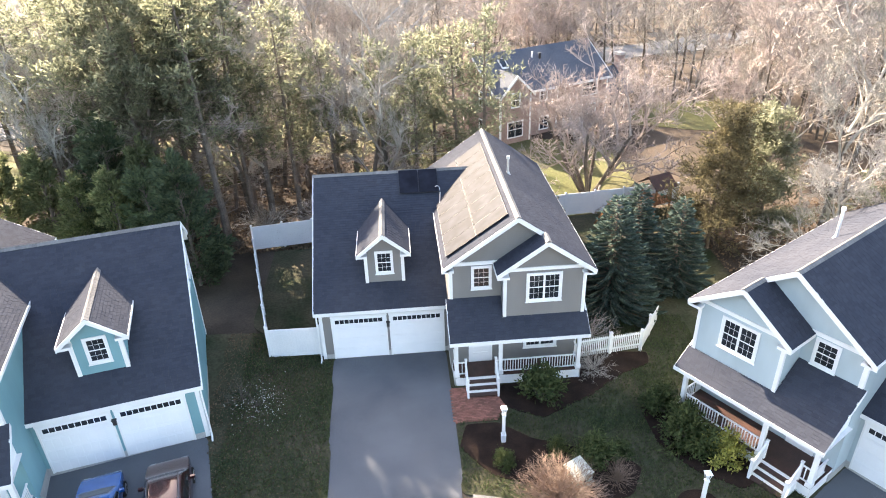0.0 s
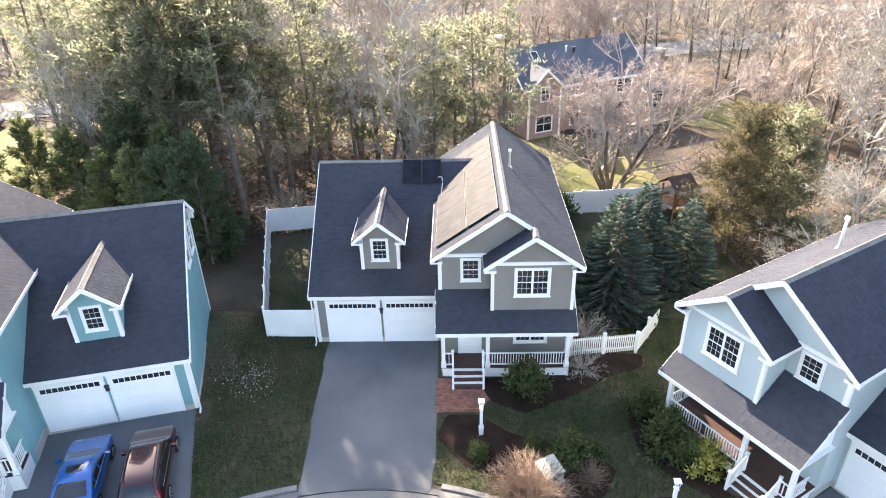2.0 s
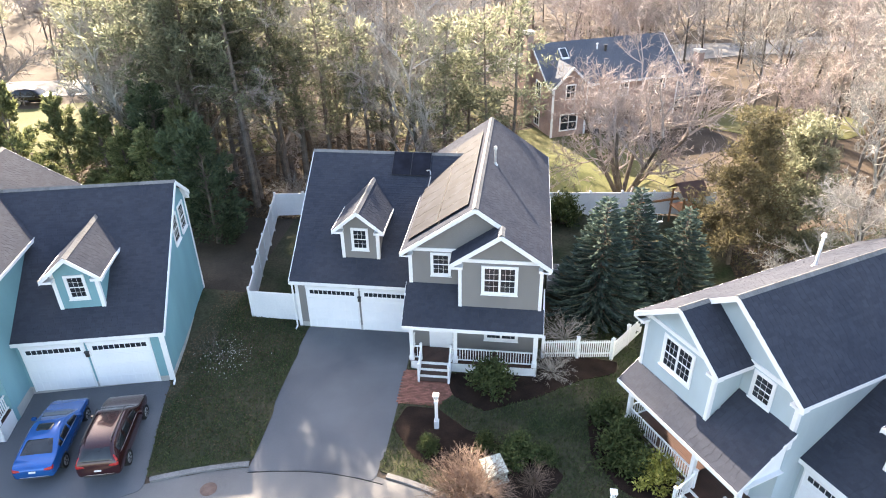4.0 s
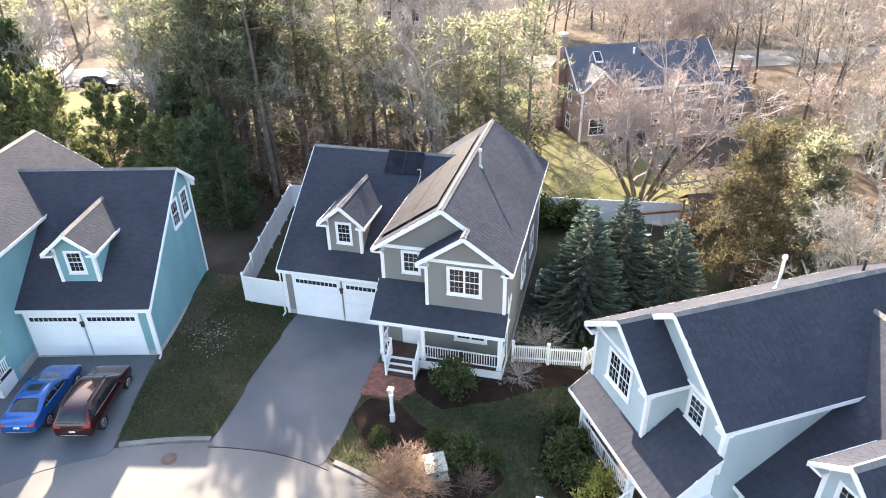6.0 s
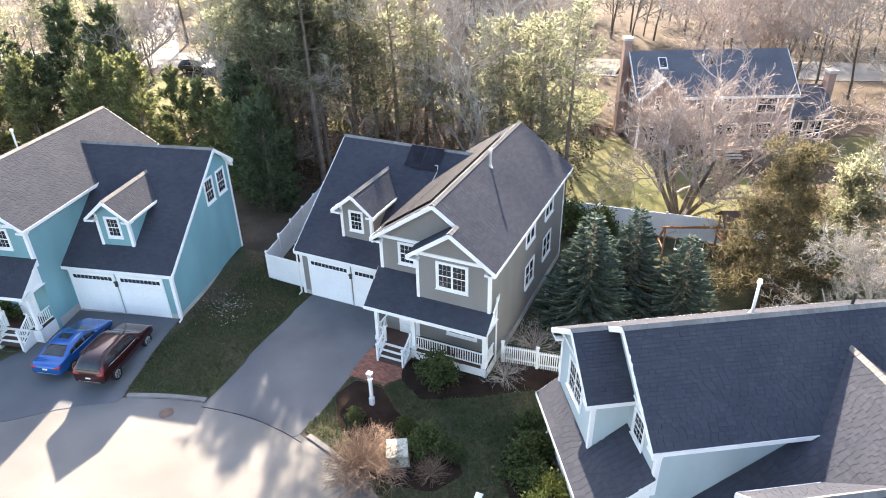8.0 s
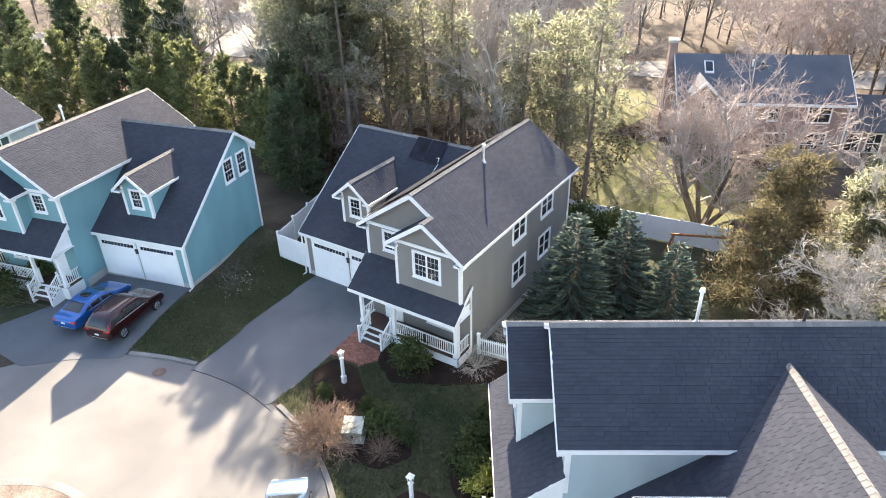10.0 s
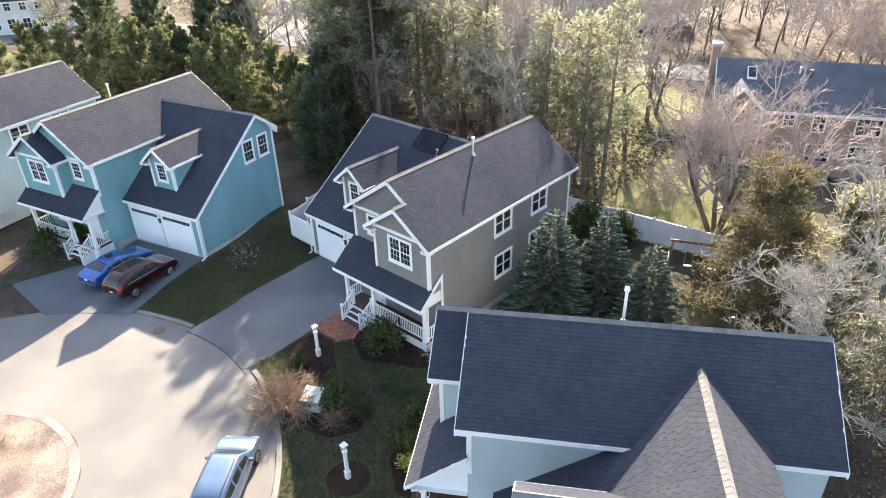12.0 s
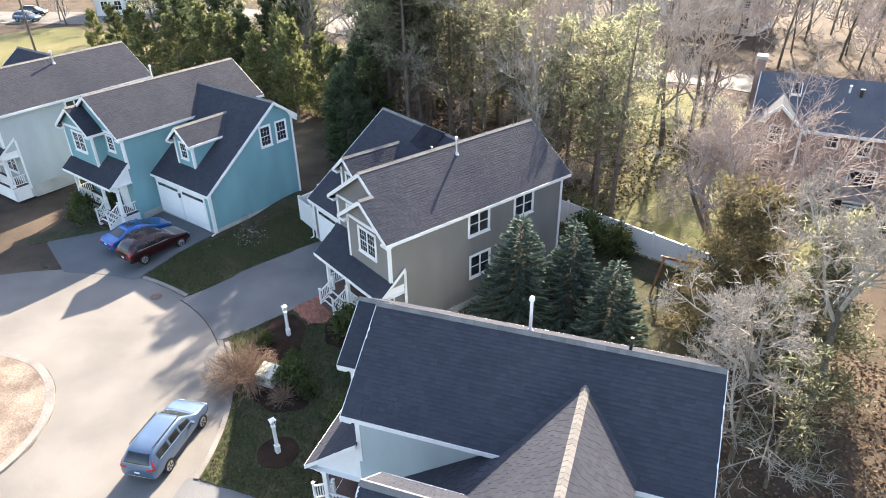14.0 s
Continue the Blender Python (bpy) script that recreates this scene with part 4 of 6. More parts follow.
def bare_tree_meshes(seed, h, spread, fork, levels, twig_mat, bark=None, droop=0.0, r=None, thin=0.02, few=0, stems=1):
    """Trunk and limbs that divide again and again down to twigs."""
    R = random.Random(seed)
    tr, cr = Soup(), Soup()

    def grow(p, d, length, rad, lvl):
        n = 4 if lvl < 2 else (2 if lvl < 4 else 1)
        out = tr if lvl == 0 else cr
        sides = 8 if lvl == 0 else (5 if lvl == 1 else 3)
        q = p
        pts = [p]
        for i in range(n):
            d = (d + rv(R) * (0.10 if lvl == 0 else 0.2) + Vector((0, 0, 0.05 if lvl < 3 else -droop))).normalized()
            q2 = q + d * length / n
            out.tube(q, q2, rad * (1 - 0.55 * i / n), rad * (1 - 0.55 * (i + 1) / n), sides)
            q = q2
            pts.append(q)
        if lvl >= levels:
            return
        kids = R.randint(4, 6) if lvl < 2 else R.randint(3, 5 - few)
        for k in range(kids):
            t = R.uniform(fork, 1.0) if lvl == 0 else R.uniform(0.25, 1.0)
            idx = min(n - 1, int(t * n))
            base = pts[idx].lerp(pts[idx + 1], t * n - idx)
            dd = (d * R.uniform(0.5, 1.0) + rv(R) * spread * (1.0 if lvl else 1.1) + Vector((0, 0, 0.2))).normalized()
            grow(base, dd, length * R.uniform(0.5, 0.75) * (0.9 if lvl else 0.85), max(thin, rad * R.uniform(0.4, 0.58)), lvl + 1)

    for k in range(stems):
        a = math.tau * (k + R.uniform(-0.2, 0.2)) / stems
        lean = 0.0 if stems == 1 else R.uniform(0.35, 0.75)
        grow(Vector((math.cos(a) * lean * 0.3, math.sin(a) * lean * 0.3, -0.2)), Vector((math.cos(a) * lean, math.sin(a) * lean, 1)).normalized(), h * (0.55 if stems == 1 else 0.5), r or h * 0.018, 0)
    return tri_mesh("trunk", tr.v, tr.f, bark or M_BARK), tri_mesh("crown", cr.v, cr.f, twig_mat)


def pine_meshes(seed, h, bare, width, leaf_mat, dense=1.0, tier=1.25, ls=1.0):
    """Tall straight trunk, whorls of limbs in uneven tiers, tufts of needles."""
    R = random.Random(seed)
    tr, cr = Soup(), Soup()
    p, d = Vector((0, 0, -0.2)), Vector((0, 0, 1))
    n, r = 8, h * 0.013
    pts = [p]
    for i in range(n):
        d = (d + rv(R) * 0.035).normalized()
        q = p + d * (h * 0.97 / n)
        tr.tube(p, q, r * (1 - i / n * 0.9), r * (1 - (i + 1) / n * 0.9), 8)
        p = q
        pts.append(p)

    def at(t):
        k = min(n - 1, int(t * n))
        return pts[k].lerp(pts[k + 1], t * n - k)

    tiers = int(h * tier)
    for i in range(tiers):
        t = 0.12 + 0.88 * i / tiers
        dead = t < bare
        cnt = R.randint(2, 3) if dead else R.randint(3, 5)
        for k in range(cnt):
            a = R.uniform(0, math.tau)
            u = (t - bare) / (1 - bare) if not dead else 0.3
            ln = width * (0.5 + 0.6 * math.sin(min(1, u * 1.25 + 0.12) * math.pi * 0.85)) * R.uniform(0.55, 1.1) * (0.55 if dead else 1) * (1 - 0.45 * max(0, u))
            b0 = at(t)
            dd = Vector((math.cos(a), math.sin(a), R.uniform(-0.05, 0.45))).normalized()
            e = b0 + dd * ln
            tr.tube(b0, e, 0.05 * (1 - t * 0.5), 0.012, 4)
            if dead:
                for _ in range(3):
                    s0 = b0.lerp(e, R.uniform(0.4, 1))
                    tr.tube(s0, s0 + (dd + rv(R) * 0.8).normalized() * ln * 0.3, 0.012, 0.004, 3)
                continue
            for _ in range(int((2 + ln * 1.6) * dense)):
                c = b0.lerp(e, R.uniform(0.3, 1.05)) + rv(R) * 0.25 * ln * 0.5
                for _ in range(9):
                    dv = (rv(R) + Vector((0, 0, 0.35)) + dd * 0.4).normalized()
                    cr.leaf(c + rv(R) * 0.28, dv, R.uniform(0.06, 0.13) * ls, R.uniform(0.35, 0.65) * ls, rv(R))
    return tri_mesh("trunk", tr.v, tr.f, M_BARKP), tri_mesh("crown", cr.v, cr.f, leaf_mat)


def spruce_meshes(seed, h, width, leaf_mat, tiers=30, sprays=1.5):
    """Cone of tiers of flat boughs that rise at their tips, each bough fringed with short sprays to both sides."""
    R = random.Random(seed)
    tr, cr = Soup(), Soup()
    tr.tube(Vector((0, 0, -0.2)), Vector((0, 0, h * 0.99)), h * 0.018, 0.012, 7)
    for i in range(tiers):
        t = (i + 0.3) / tiers
        rad = width * (1 - t) ** 0.92 + 0.12
        cnt = max(5, int(4 + rad * 4.6))
        a0 = R.uniform(0, math.tau)
        for k in range(cnt):
            a = a0 + math.tau * (k + R.uniform(-0.3, 0.3)) / cnt
            ln = rad * R.uniform(0.84, 1.1)
            out = Vector((math.cos(a), math.sin(a), 0))
            side = Vector((-out.y, out.x, 0))
            b0 = Vector((0, 0, h * t + R.uniform(-0.06, 0.06)))
            lift = R.uniform(-0.02, 0.16) + 0.35 * t

            def at(u):
                return b0 + out * ln * u + Vector((0, 0, ln * (lift * u - 0.28 * u + 0.24 * u * u)))
            tr.tube(b0, at(0.9), 0.025, 0.008, 3)
            m = max(3, int(ln * 6.5 * sprays))
            for j in range(m):
                u = 0.25 + 0.75 * (j + R.random()) / m
                for sg in (-1, 1):
                    dv = (out * 0.9 + side * sg * R.uniform(0.35, 1.0) * (1.15 - 0.7 * u) + Vector((0, 0, R.uniform(-0.05, 0.3)))).normalized()
                    cr.leaf(at(u), dv, R.uniform(0.09, 0.16), R.uniform(0.24, 0.42), (Vector((0, 0, 1)) + rv(R) * 0.45).normalized())
                cr.leaf(at(u) + Vector((0, 0, 0.02)), (out + Vector((0, 0, R.uniform(0.1, 0.6)))).normalized(), 0.12, R.uniform(0.2, 0.34), side)
    for k in range(10):
        a = R.uniform(0, math.tau)
        cr.leaf(Vector((0, 0, h * R.uniform(0.93, 0.99))), Vector((math.cos(a) * 0.5, math.sin(a) * 0.5, 0.9)).normalized(), 0.07, 0.3, rv(R))
    return tri_mesh("trunk", tr.v, tr.f, M_BARKP), tri_mesh("crown", cr.v, cr.f, leaf_mat)


def arbor_meshes(seed, h, width, leaf_mat, n=5200, leafw=0.22, leafl=0.5, plumes=70):
    """Dense upright evergreen built of many plumes that rise outwards from the trunk, with a ragged outline."""
    R = random.Random(seed)
    tr, cr = Soup(), Soup()
    tr.tube(Vector((0, 0, -0.2)), Vector((0, 0, h * 0.9)), 0.14, 0.02, 6)
    tips = []
    for i in range(plumes):
        t = 0.02 + 0.9 * ((i + R.random()) / plumes)
        a = R.uniform(0, math.tau)
        prof = min(1, 0.62 + t * 1.3) * (1 - max(0, t - 0.2) / 0.8) ** 0.62
        rad = width * prof * R.uniform(0.62, 1.08) + 0.1
        foot = Vector((math.cos(a) * rad * 0.35, math.sin(a) * rad * 0.35, t * h))
        tip = Vector((math.cos(a) * rad, math.sin(a) * rad, t * h + h * R.uniform(0.05, 0.11)))
        tr.tube(Vector((0, 0, max(0.1, t * h - 0.5))), foot, 0.03, 0.02, 3)
        tips.append((foot, tip, R.uniform(0.3, 0.55) * (1.25 - t * 0.6)))
    tips.append((Vector((0, 0, h * 0.8)), Vector((0, 0, h * 1.03)), 0.3))
    for i in range(n):
        foot, tip, fat = R.choice(tips)
        u = R.random() ** 0.75
        c = foot.lerp(tip, u) + rv(R) * fat * (1.2 - 0.8 * u) * R.uniform(0.5, 1.2)
        dv = ((tip - foot).normalized() + rv(R) * 0.75).normalized()
        cr.leaf(c, dv, leafw * R.uniform(0.6, 1.3), leafl * R.uniform(0.6, 1.2), rv(R))
    return tri_mesh("trunk", tr.v, tr.f, M_BARKP), tri_mesh("crown", cr.v, cr.f, leaf_mat)


def shrub_meshes(seed, rad, hgt, leaf_mat, n, leafw, leafl):
    R = random.Random(seed)
    tr, cr = Soup(), Soup()
    tips = []
    for k in range(22):
        a, e = R.uniform(0, math.tau), R.uniform(0.15, 1.45)
        ln = R.uniform(0.75, 1.05)
        tip = Vector((math.cos(a) * math.cos(e) * rad, math.sin(a) * math.cos(e) * rad, math.sin(e) * hgt)) * ln
        tr.tube(Vector((0, 0, -0.05)), tip * 0.9, 0.025, 0.008, 4)
        tips.append(tip)
    for i in range(n):
        c = R.choice(tips) * R.uniform(0.6, 1.0) + rv(R) * R.uniform(0.05, 0.42) * min(rad, hgt)
        c.z = max(0.04, c.z)
        cr.leaf(c, (c.normalized() * 0.6 + rv(R)).normalized(), leafw * R.uniform(0.6, 1.3), leafl * R.uniform(0.6, 1.3), rv(R))
    return tri_mesh("stem", tr.v, tr.f, M_BARK), tri_mesh("foliage", cr.v, cr.f, leaf_mat)


def twig_meshes(seed, rad, hgt, stems, sub, mat_, thick=0.012, arch=0.0):
    """Leafless shrub: many stems from the crown of the root, each with side twigs."""
    R = random.Random(seed)
    cr = Soup()
    for k in range(stems):
        a, e = R.uniform(0, math.tau), math.asin(R.uniform(0.04, 1.0))
        tip = Vector((math.cos(a) * math.cos(e) * rad, math.sin(a) * math.cos(e) * rad, math.sin(e) * hgt)) * R.uniform(0.8, 1.03)
        p = Vector((R.uniform(-1, 1) * 0.1, R.uniform(-1, 1) * 0.1, -0.05))
        pts = []
        for i in range(4):
            q = Vector((0, 0, 0)).lerp(tip, (i + 1) / 4) + rv(R) * 0.05 * rad + Vector((0, 0, arch * hgt * math.sin((i + 1) / 4 * math.pi)))
            cr.tube(p, q, thick * (1 - i * 0.2), thick * (0.8 - i * 0.2), 3)
            p = q
            pts.append(q)
        for j in range(sub):
            c = pts[R.randint(1, 3)]
            dd = (tip.normalized() + rv(R) * 0.9).normalized()
            m = c + dd * rad * R.uniform(0.10, 0.24)
            cr.tube(c, m, thick * 0.5, thick * 0.3, 3)
            cr.tube(m, m + (dd + rv(R) * 0.6).normalized() * rad * R.uniform(0.06, 0.16), thick * 0.3, thick * 0.15, 3)
    return tri_mesh("crown", cr.v, cr.f, mat_)


def plant(name, meshes, x, y, rot, scale, label, category, group="", z=None):
    f = thing(name, pose(x, y, (land(x, y) if z is None else z), 0, 0, rot) @ Matrix.Diagonal((scale, scale, scale, 1)), label, category, group)
    for me in meshes:
        part(me.name.split(".")[0], me, None, f)
    return f


# blue spruces beside the grey house
SPR = [spruce_meshes(11, 7.1, 2.75, M_SPRUCE, 32), spruce_meshes(12, 6.9, 2.35, M_SPRUCE, 31), spruce_meshes(13, 5.9, 2.2, M_SPRUCE, 27)]
for me, (x, y), r in zip(SPR, ((11.2, 32.2), (13.2, 34.2), (15.9, 34.2)), (0, 70, 130)):
    plant("spruce_tree", me, x, y, r, 1, "dense blue-green spruce in the side yard", "tree", "blue spruces")

# cedars in the far corner of the yard
CED = [pine_meshes(21, 11.5, 0.02, 3.7, M_CEDAR, 3.0, 2.8, 0.75), pine_meshes(22, 10.0, 0.02, 3.3, M_PINE2, 3.0, 2.8, 0.75)]
plant("cedar_tree", CED[0], 19.9, 38.2, 20, 0.9, "tall browned conifer behind the spruces", "tree")
plant("cedar_tree", CED[1], 23.6, 38.8, 50, 0.95, "tall green conifer beside the browned one", "tree")

# arborvitae and cypresses behind the teal house
ARB = [arbor_meshes(31, 8.5, 2.5, M_ARBORD, 9500, 0.13, 0.36, 85), arbor_meshes(32, 9.0, 2.4, M_ARBOR, 9500, 0.13, 0.36, 80), arbor_meshes(33, 7.0, 1.9, M_ARBOR, 7500, 0.12, 0.33, 65), arbor_meshes(34, 11.0, 3.0, M_ARBORD, 11000, 0.14, 0.4, 90)]
for k, x, y, s_ in ((0, -13.6, 37.0, 1.0), (0, -16.2, 38.6, 0.85), (2, -18.6, 39.5, 1.0), (1, -29.5, 40.5, 1.05), (1, -27.0, 42.5, 0.9), (2, -24.2, 42.6, 1.05), (2, -21.5, 41.0, 0.9),
                    (1, -32.5, 41.5, 0.95), (1, -35.5, 42.5, 1.0), (1, -38.5, 45.0, 0.95), (0, -42.0, 41.0, 1.0), (1, -45.5, 38.0, 1.05), (2, -48.5, 35.5, 1.2), (2, -22.5, 27.0, 0.62),
                    (3, -38.5, 46.5, 1.1), (3, -43.5, 46.0, 1.1), (1, -33.8, 38.8, 0.9), (3, -49.5, 42.0, 1.1), (1, -40.5, 38.5, 1.0), (2, -17.0, 41.6, 1.15), (0, -19.8, 42.8, 1.1), (3, -55.0, 38.0, 1.15), (1, -52.0, 33.0, 0.95), (1, -64.0, 33.0, 0.85), (2, -71.0, 37.0, 0.9), (3, -61.0, 41.5, 1.0), (2, -76.0, 33.0, 0.8), (3, -67.0, 44.0, 1.0)):
    plant("arborvitae", ARB[k], x, y, x * 57 % 360, s_, ("dark dense cypress beside the wood" if k in (0, 3) else "dense olive-green arborvitae behind the teal house"), "tree", "arborvitae row")

def clearing(x, y):
    """The open strip through the wood towards the far street."""
    return y > 43 and 4.4 - 0.78 * y - 2.5 < x < 19 - y + 2.5


# pines behind the houses
PIN = [pine_meshes(41, 19, 0.33, 4.0, M_PINE2), pine_meshes(42, 18, 0.28, 3.8, M_PINE2), pine_meshes(43, 21, 0.38, 4.2, M_PINE), pine_meshes(44, 13, 0.2, 3.6, M_PINE), pine_meshes(45, 15, 0.35, 3.0, M_PINE2), pine_meshes(46, 21, 0.5, 4.0, M_PINE2, 1.8, 1.5)]
rp = random.Random(5)
spots = [(3, 2.2, 49.5, 1.05), (3, -1.5, 50.5, 1.0),
         (0, -17.5, 43.5, 1.0), (2, -22.3, 54.3, 1.0), (1, -29.0, 52.5, 1.0), (1, -11.8, 46.5, 0.95), (0, -19.3, 50.5, 1.0), (1, -24.5, 48.0, 0.9),
         (0, -9.0, 52.0, 0.85), (2, -26.0, 58.5, 1.0), (0, -33.5, 57.0, 1.0), (1, -37.0, 52.0, 0.95), (0, -42.0, 50.0, 1.0), (1, -47.0, 47.0, 0.9), (2, -53.0, 45.0, 0.9),
         (5, -13.3, 44.3, 0.82), (5, -18.6, 45.0, 0.86), (5, -17.1, 43.5, 0.9), (2, -13.0, 42.8, 0.95), (0, -15.5, 47.0, 1.0), (5, -16.0, 46.4, 0.85), (5, -12.0, 48.2, 0.9), (2, -20.5, 45.5, 0.95), (1, -8.5, 47.5, 0.9), (0, -23.0, 50.5, 1.05),
         (1, -27.0, 47.5, 1.0), (1, -31.0, 49.0, 1.0), (0, -39.0, 57.0, 1.0), (1, -34.0, 62.0, 1.0), (4, -5.5, 48.5, 0.9), (4, 4.05, 47.6, 0.98), (2, 5.8, 47.2, 0.74), (0, 0.6, 46.5, 0.75),
         (3, 25.6, 32.6, 0.62)]
for k, x, y, s_ in spots:
    if clearing(x, y):
        continue
    plant("pine_tree", PIN[k], x, y, rp.uniform(0, 360), s_, "tall pine with a bare lower trunk and open crown", "tree", "pines")

# bare hardwoods
BAR = [bare_tree_meshes(51, 15, 0.75, 0.35, 5, M_TWIGR), bare_tree_meshes(52, 14, 0.8, 0.3, 5, M_TWIGR), bare_tree_meshes(53, 16, 0.65, 0.4, 5, M_TWIG), bare_tree_meshes(54, 13, 0.85, 0.25, 5, M_TWIGR)]
FAR = [bare_tree_meshes(95, 16, 0.8, 0.3, 5, M_TWIG, r=0.17, thin=0.03, few=2), bare_tree_meshes(92, 15, 0.9, 0.25, 5, M_TWIGR, r=0.16, thin=0.028, few=1), bare_tree_meshes(93, 17, 0.75, 0.25, 5, M_TWIGR, r=0.18, thin=0.028, few=1)]
LOW = [bare_tree_meshes(97, 16, 0.85, 0.25, 5, M_TWIG, r=0.15, thin=0.03, few=1), bare_tree_meshes(98, 15, 0.9, 0.2, 5, M_TWIGR, r=0.14, thin=0.03, few=1)]
MAPLE = bare_tree_meshes(61, 10.5, 0.9, 0.22, 5, M_TWIGR, r=0.14, thin=0.012, stems=6)
OAKN = bare_tree_meshes(66, 14, 0.85, 0.25, 6, M_TWIG, r=0.17, thin=0.012)
plant("maple_tree", MAPLE, 14.3, 47.9, 0, 1.38, "wide leafless tree with reddish twigs on the lawn", "tree")
plant("oak_tree", OAKN, 25.2, 35.3, 120, 1.2, "large leafless tree with pale grey twigs", "tree")
plant("oak_tree", OAKN, 28.8, 38.0, 250, 1.35, "leafless tree with pale grey twigs at the wood edge", "tree")
plant("oak_tree", OAKN, 24.2, 32.2, 10, 0.8, "leafless tree with pale grey twigs at the wood edge", "tree")
for i in range(64):
    x, y = rp.uniform(-38, 1), 46.5 + 23 * rp.random() ** 1.3
    if abs(y - back_road(x)) < 6 or (x > -3 and y < 46) or clearing(x, y) or (-12 < x < 0 and y > 57):
        continue
    plant("bare_tree", BAR[rp.randint(0, 3)], x, y, rp.uniform(0, 360), rp.uniform(0.7, 1.05), "slim leafless hardwood in the wood", "tree", "bare wood trees")
for i in range(200):
    x, y = rp.uniform(-30, 85), rp.uniform(62, 125)
    if abs(y - back_road(x)) < 6 or (x < 30 and y < 72) or (7 < x < 27 and y < 70):
        continue
    plant("bare_tree", (FAR[rp.randint(0, 2)] if y < 82 else LOW[rp.randint(0, 1)]), x, y, rp.uniform(0, 360), rp.uniform(0.75, 1.15), "slim leafless hardwood in the wood", "tree", "bare wood trees")
for i in range(55):
    x, y = rp.uniform(30, 75), rp.uniform(36, 75)
    if x < 38 and 46 < y < 62:
        continue
    plant("bare_tree", FAR[rp.randint(0, 2)], x, y, rp.uniform(0, 360), rp.uniform(0.75, 1.1), "slim leafless hardwood in the wood", "tree", "bare wood trees")
for i in range(11):
    x, y = rp.uniform(27, 40), rp.uniform(48, 62)
    plant("bare_tree", FAR[i % 3], x, y, rp.uniform(0, 360), rp.uniform(0.6, 0.85), "slim leafless hardwood at the lawn edge", "tree", "bare wood trees")
for i in range(110):
    x, y = rp.uniform(-130, -35), rp.uniform(30, 130)
    if abs(y - back_road(x)) < 7 or (x > -60 and y < 50) or clearing(x, y):
        continue
    plant("pine_tree" if i % 3 == 0 else "bare_tree", PIN[rp.randint(0, 2)] if i % 3 == 0 else LOW[rp.randint(0, 1)], x, y, rp.uniform(0, 360), rp.uniform(0.7, 1.0), "tall pine with an open crown" if i % 3 == 0 else "slim leafless hardwood in the wood", "tree", "far wood")

# shrubs
RHO = shrub_meshes(71, 1.15, 1.5, M_RHODO, 2600, 0.08, 0.2)
YEL = shrub_meshes(72, 1.0, 1.3, M_YELLOWS, 1800, 0.09, 0.2)
for me, x, y, r, s_, lab in ((RHO, 5.6, 24.6, 0, 1.15, "rounded dark evergreen shrub in front of the porch"), (RHO, 7.1, 20.5, 80, 0.95, "rhododendron in the island bed"), (RHO, 3.1, 20.9, 200, 0.5, "low evergreen shrub in the island bed"),
                             (RHO, 11.1, 23.4, 30, 0.95, "dark evergreen shrub beside the porch of the pale house"), (RHO, 11.5, 21.5, 150, 1.15, "dark evergreen shrub beside the porch of the pale house"),
                             (YEL, 12.7, 20.2, 10, 1.0, "bright yellow-green variegated shrub by the porch"), (RHO, 9.6, 42.6, 10, 1.4, "dark evergreen shrub against the fence"), (RHO, 7.6, 42.3, 70, 1.5, "dark evergreen shrub against the fence"),
                             (RHO, -20.5, 20.5, 70, 1.2, "dark evergreen shrub beside the teal porch"), (RHO, -23.2, 18.8, 20, 1.3, "dark evergreen shrub beside the teal porch"), (RHO, 5.6, 21.3, 150, 0.5, "low evergreen shrub in the island bed"),
                             (RHO, -18.9, 19.3, 110, 1.15, "dark evergreen shrub beside the teal porch"), (RHO, -20.2, 17.3, 210, 1.1, "dark evergreen shrub beside the teal porch"), (RHO, -18.9, 16.9, 310, 0.8, "low dark evergreen shrub by the drive"),
                             (RHO, 11.9, 22.6, 250, 0.85, "dark evergreen shrub beside the porch of the pale house"), (RHO, 12.0, 20.6, 300, 0.9, "dark evergreen shrub beside the porch of the pale house"), (RHO, 8.2, 20.6, 40, 0.6, "rhododendron in the island bed")):
    plant("shrub", me, x, y, r, s_, lab, "shrub")
TWB = twig_meshes(81, 1.75, 1.5, 340, 7, M_TWIGB, 0.017)
plant("twiggy_shrub", [TWB], 5.0, 18.6, 0, 1.05, "large round leafless shrub of tan twigs", "shrub")
TWG = twig_meshes(82, 0.9, 1.1, 160, 2, M_TWIGB, 0.010)
plant("grass_clump", [TWG], 7.75, 19.5, 0, 1.0, "clump of upright dry grass stems", "grass clump")
TWS = twig_meshes(83, 1.2, 1.0, 70, 7, M_TWIG, 0.012)
plant("twiggy_shrub", [TWS], 8.6, 26.4, 0, 1.0, "sprawling leafless shrub by the porch corner", "shrub")
plant("twiggy_shrub", [TWS], 9.3, 29.3, 120, 1.4, "leafless shrub beside the grey house wall", "shrub")
TWD = twig_meshes(84, 1.1, 1.3, 22, 5, M_BARK, 0.009)
plant("twiggy_shrub", [TWD], -9.0, 25.8, 40, 1.1, "thin leafless shrub by the teal wall", "shrub")
plant("twiggy_shrub", [TWB], -3.2, 7.4, 40, 0.8, "leafless tan shrub on the island", "shrub")
plant("twiggy_shrub", [TWD], -17.8, 17.6, 90, 1.5, "leafless shrub beside the drive of the teal house", "shrub")

for i in range(12):
    x, y = rp.uniform(-30, 0), rp.uniform(43, 62)
    plant("understorey_shrub", [TWS], x, y, rp.uniform(0, 360), rp.uniform(1.6, 3.0), "leafless brush under the trees", "shrub", "understorey")

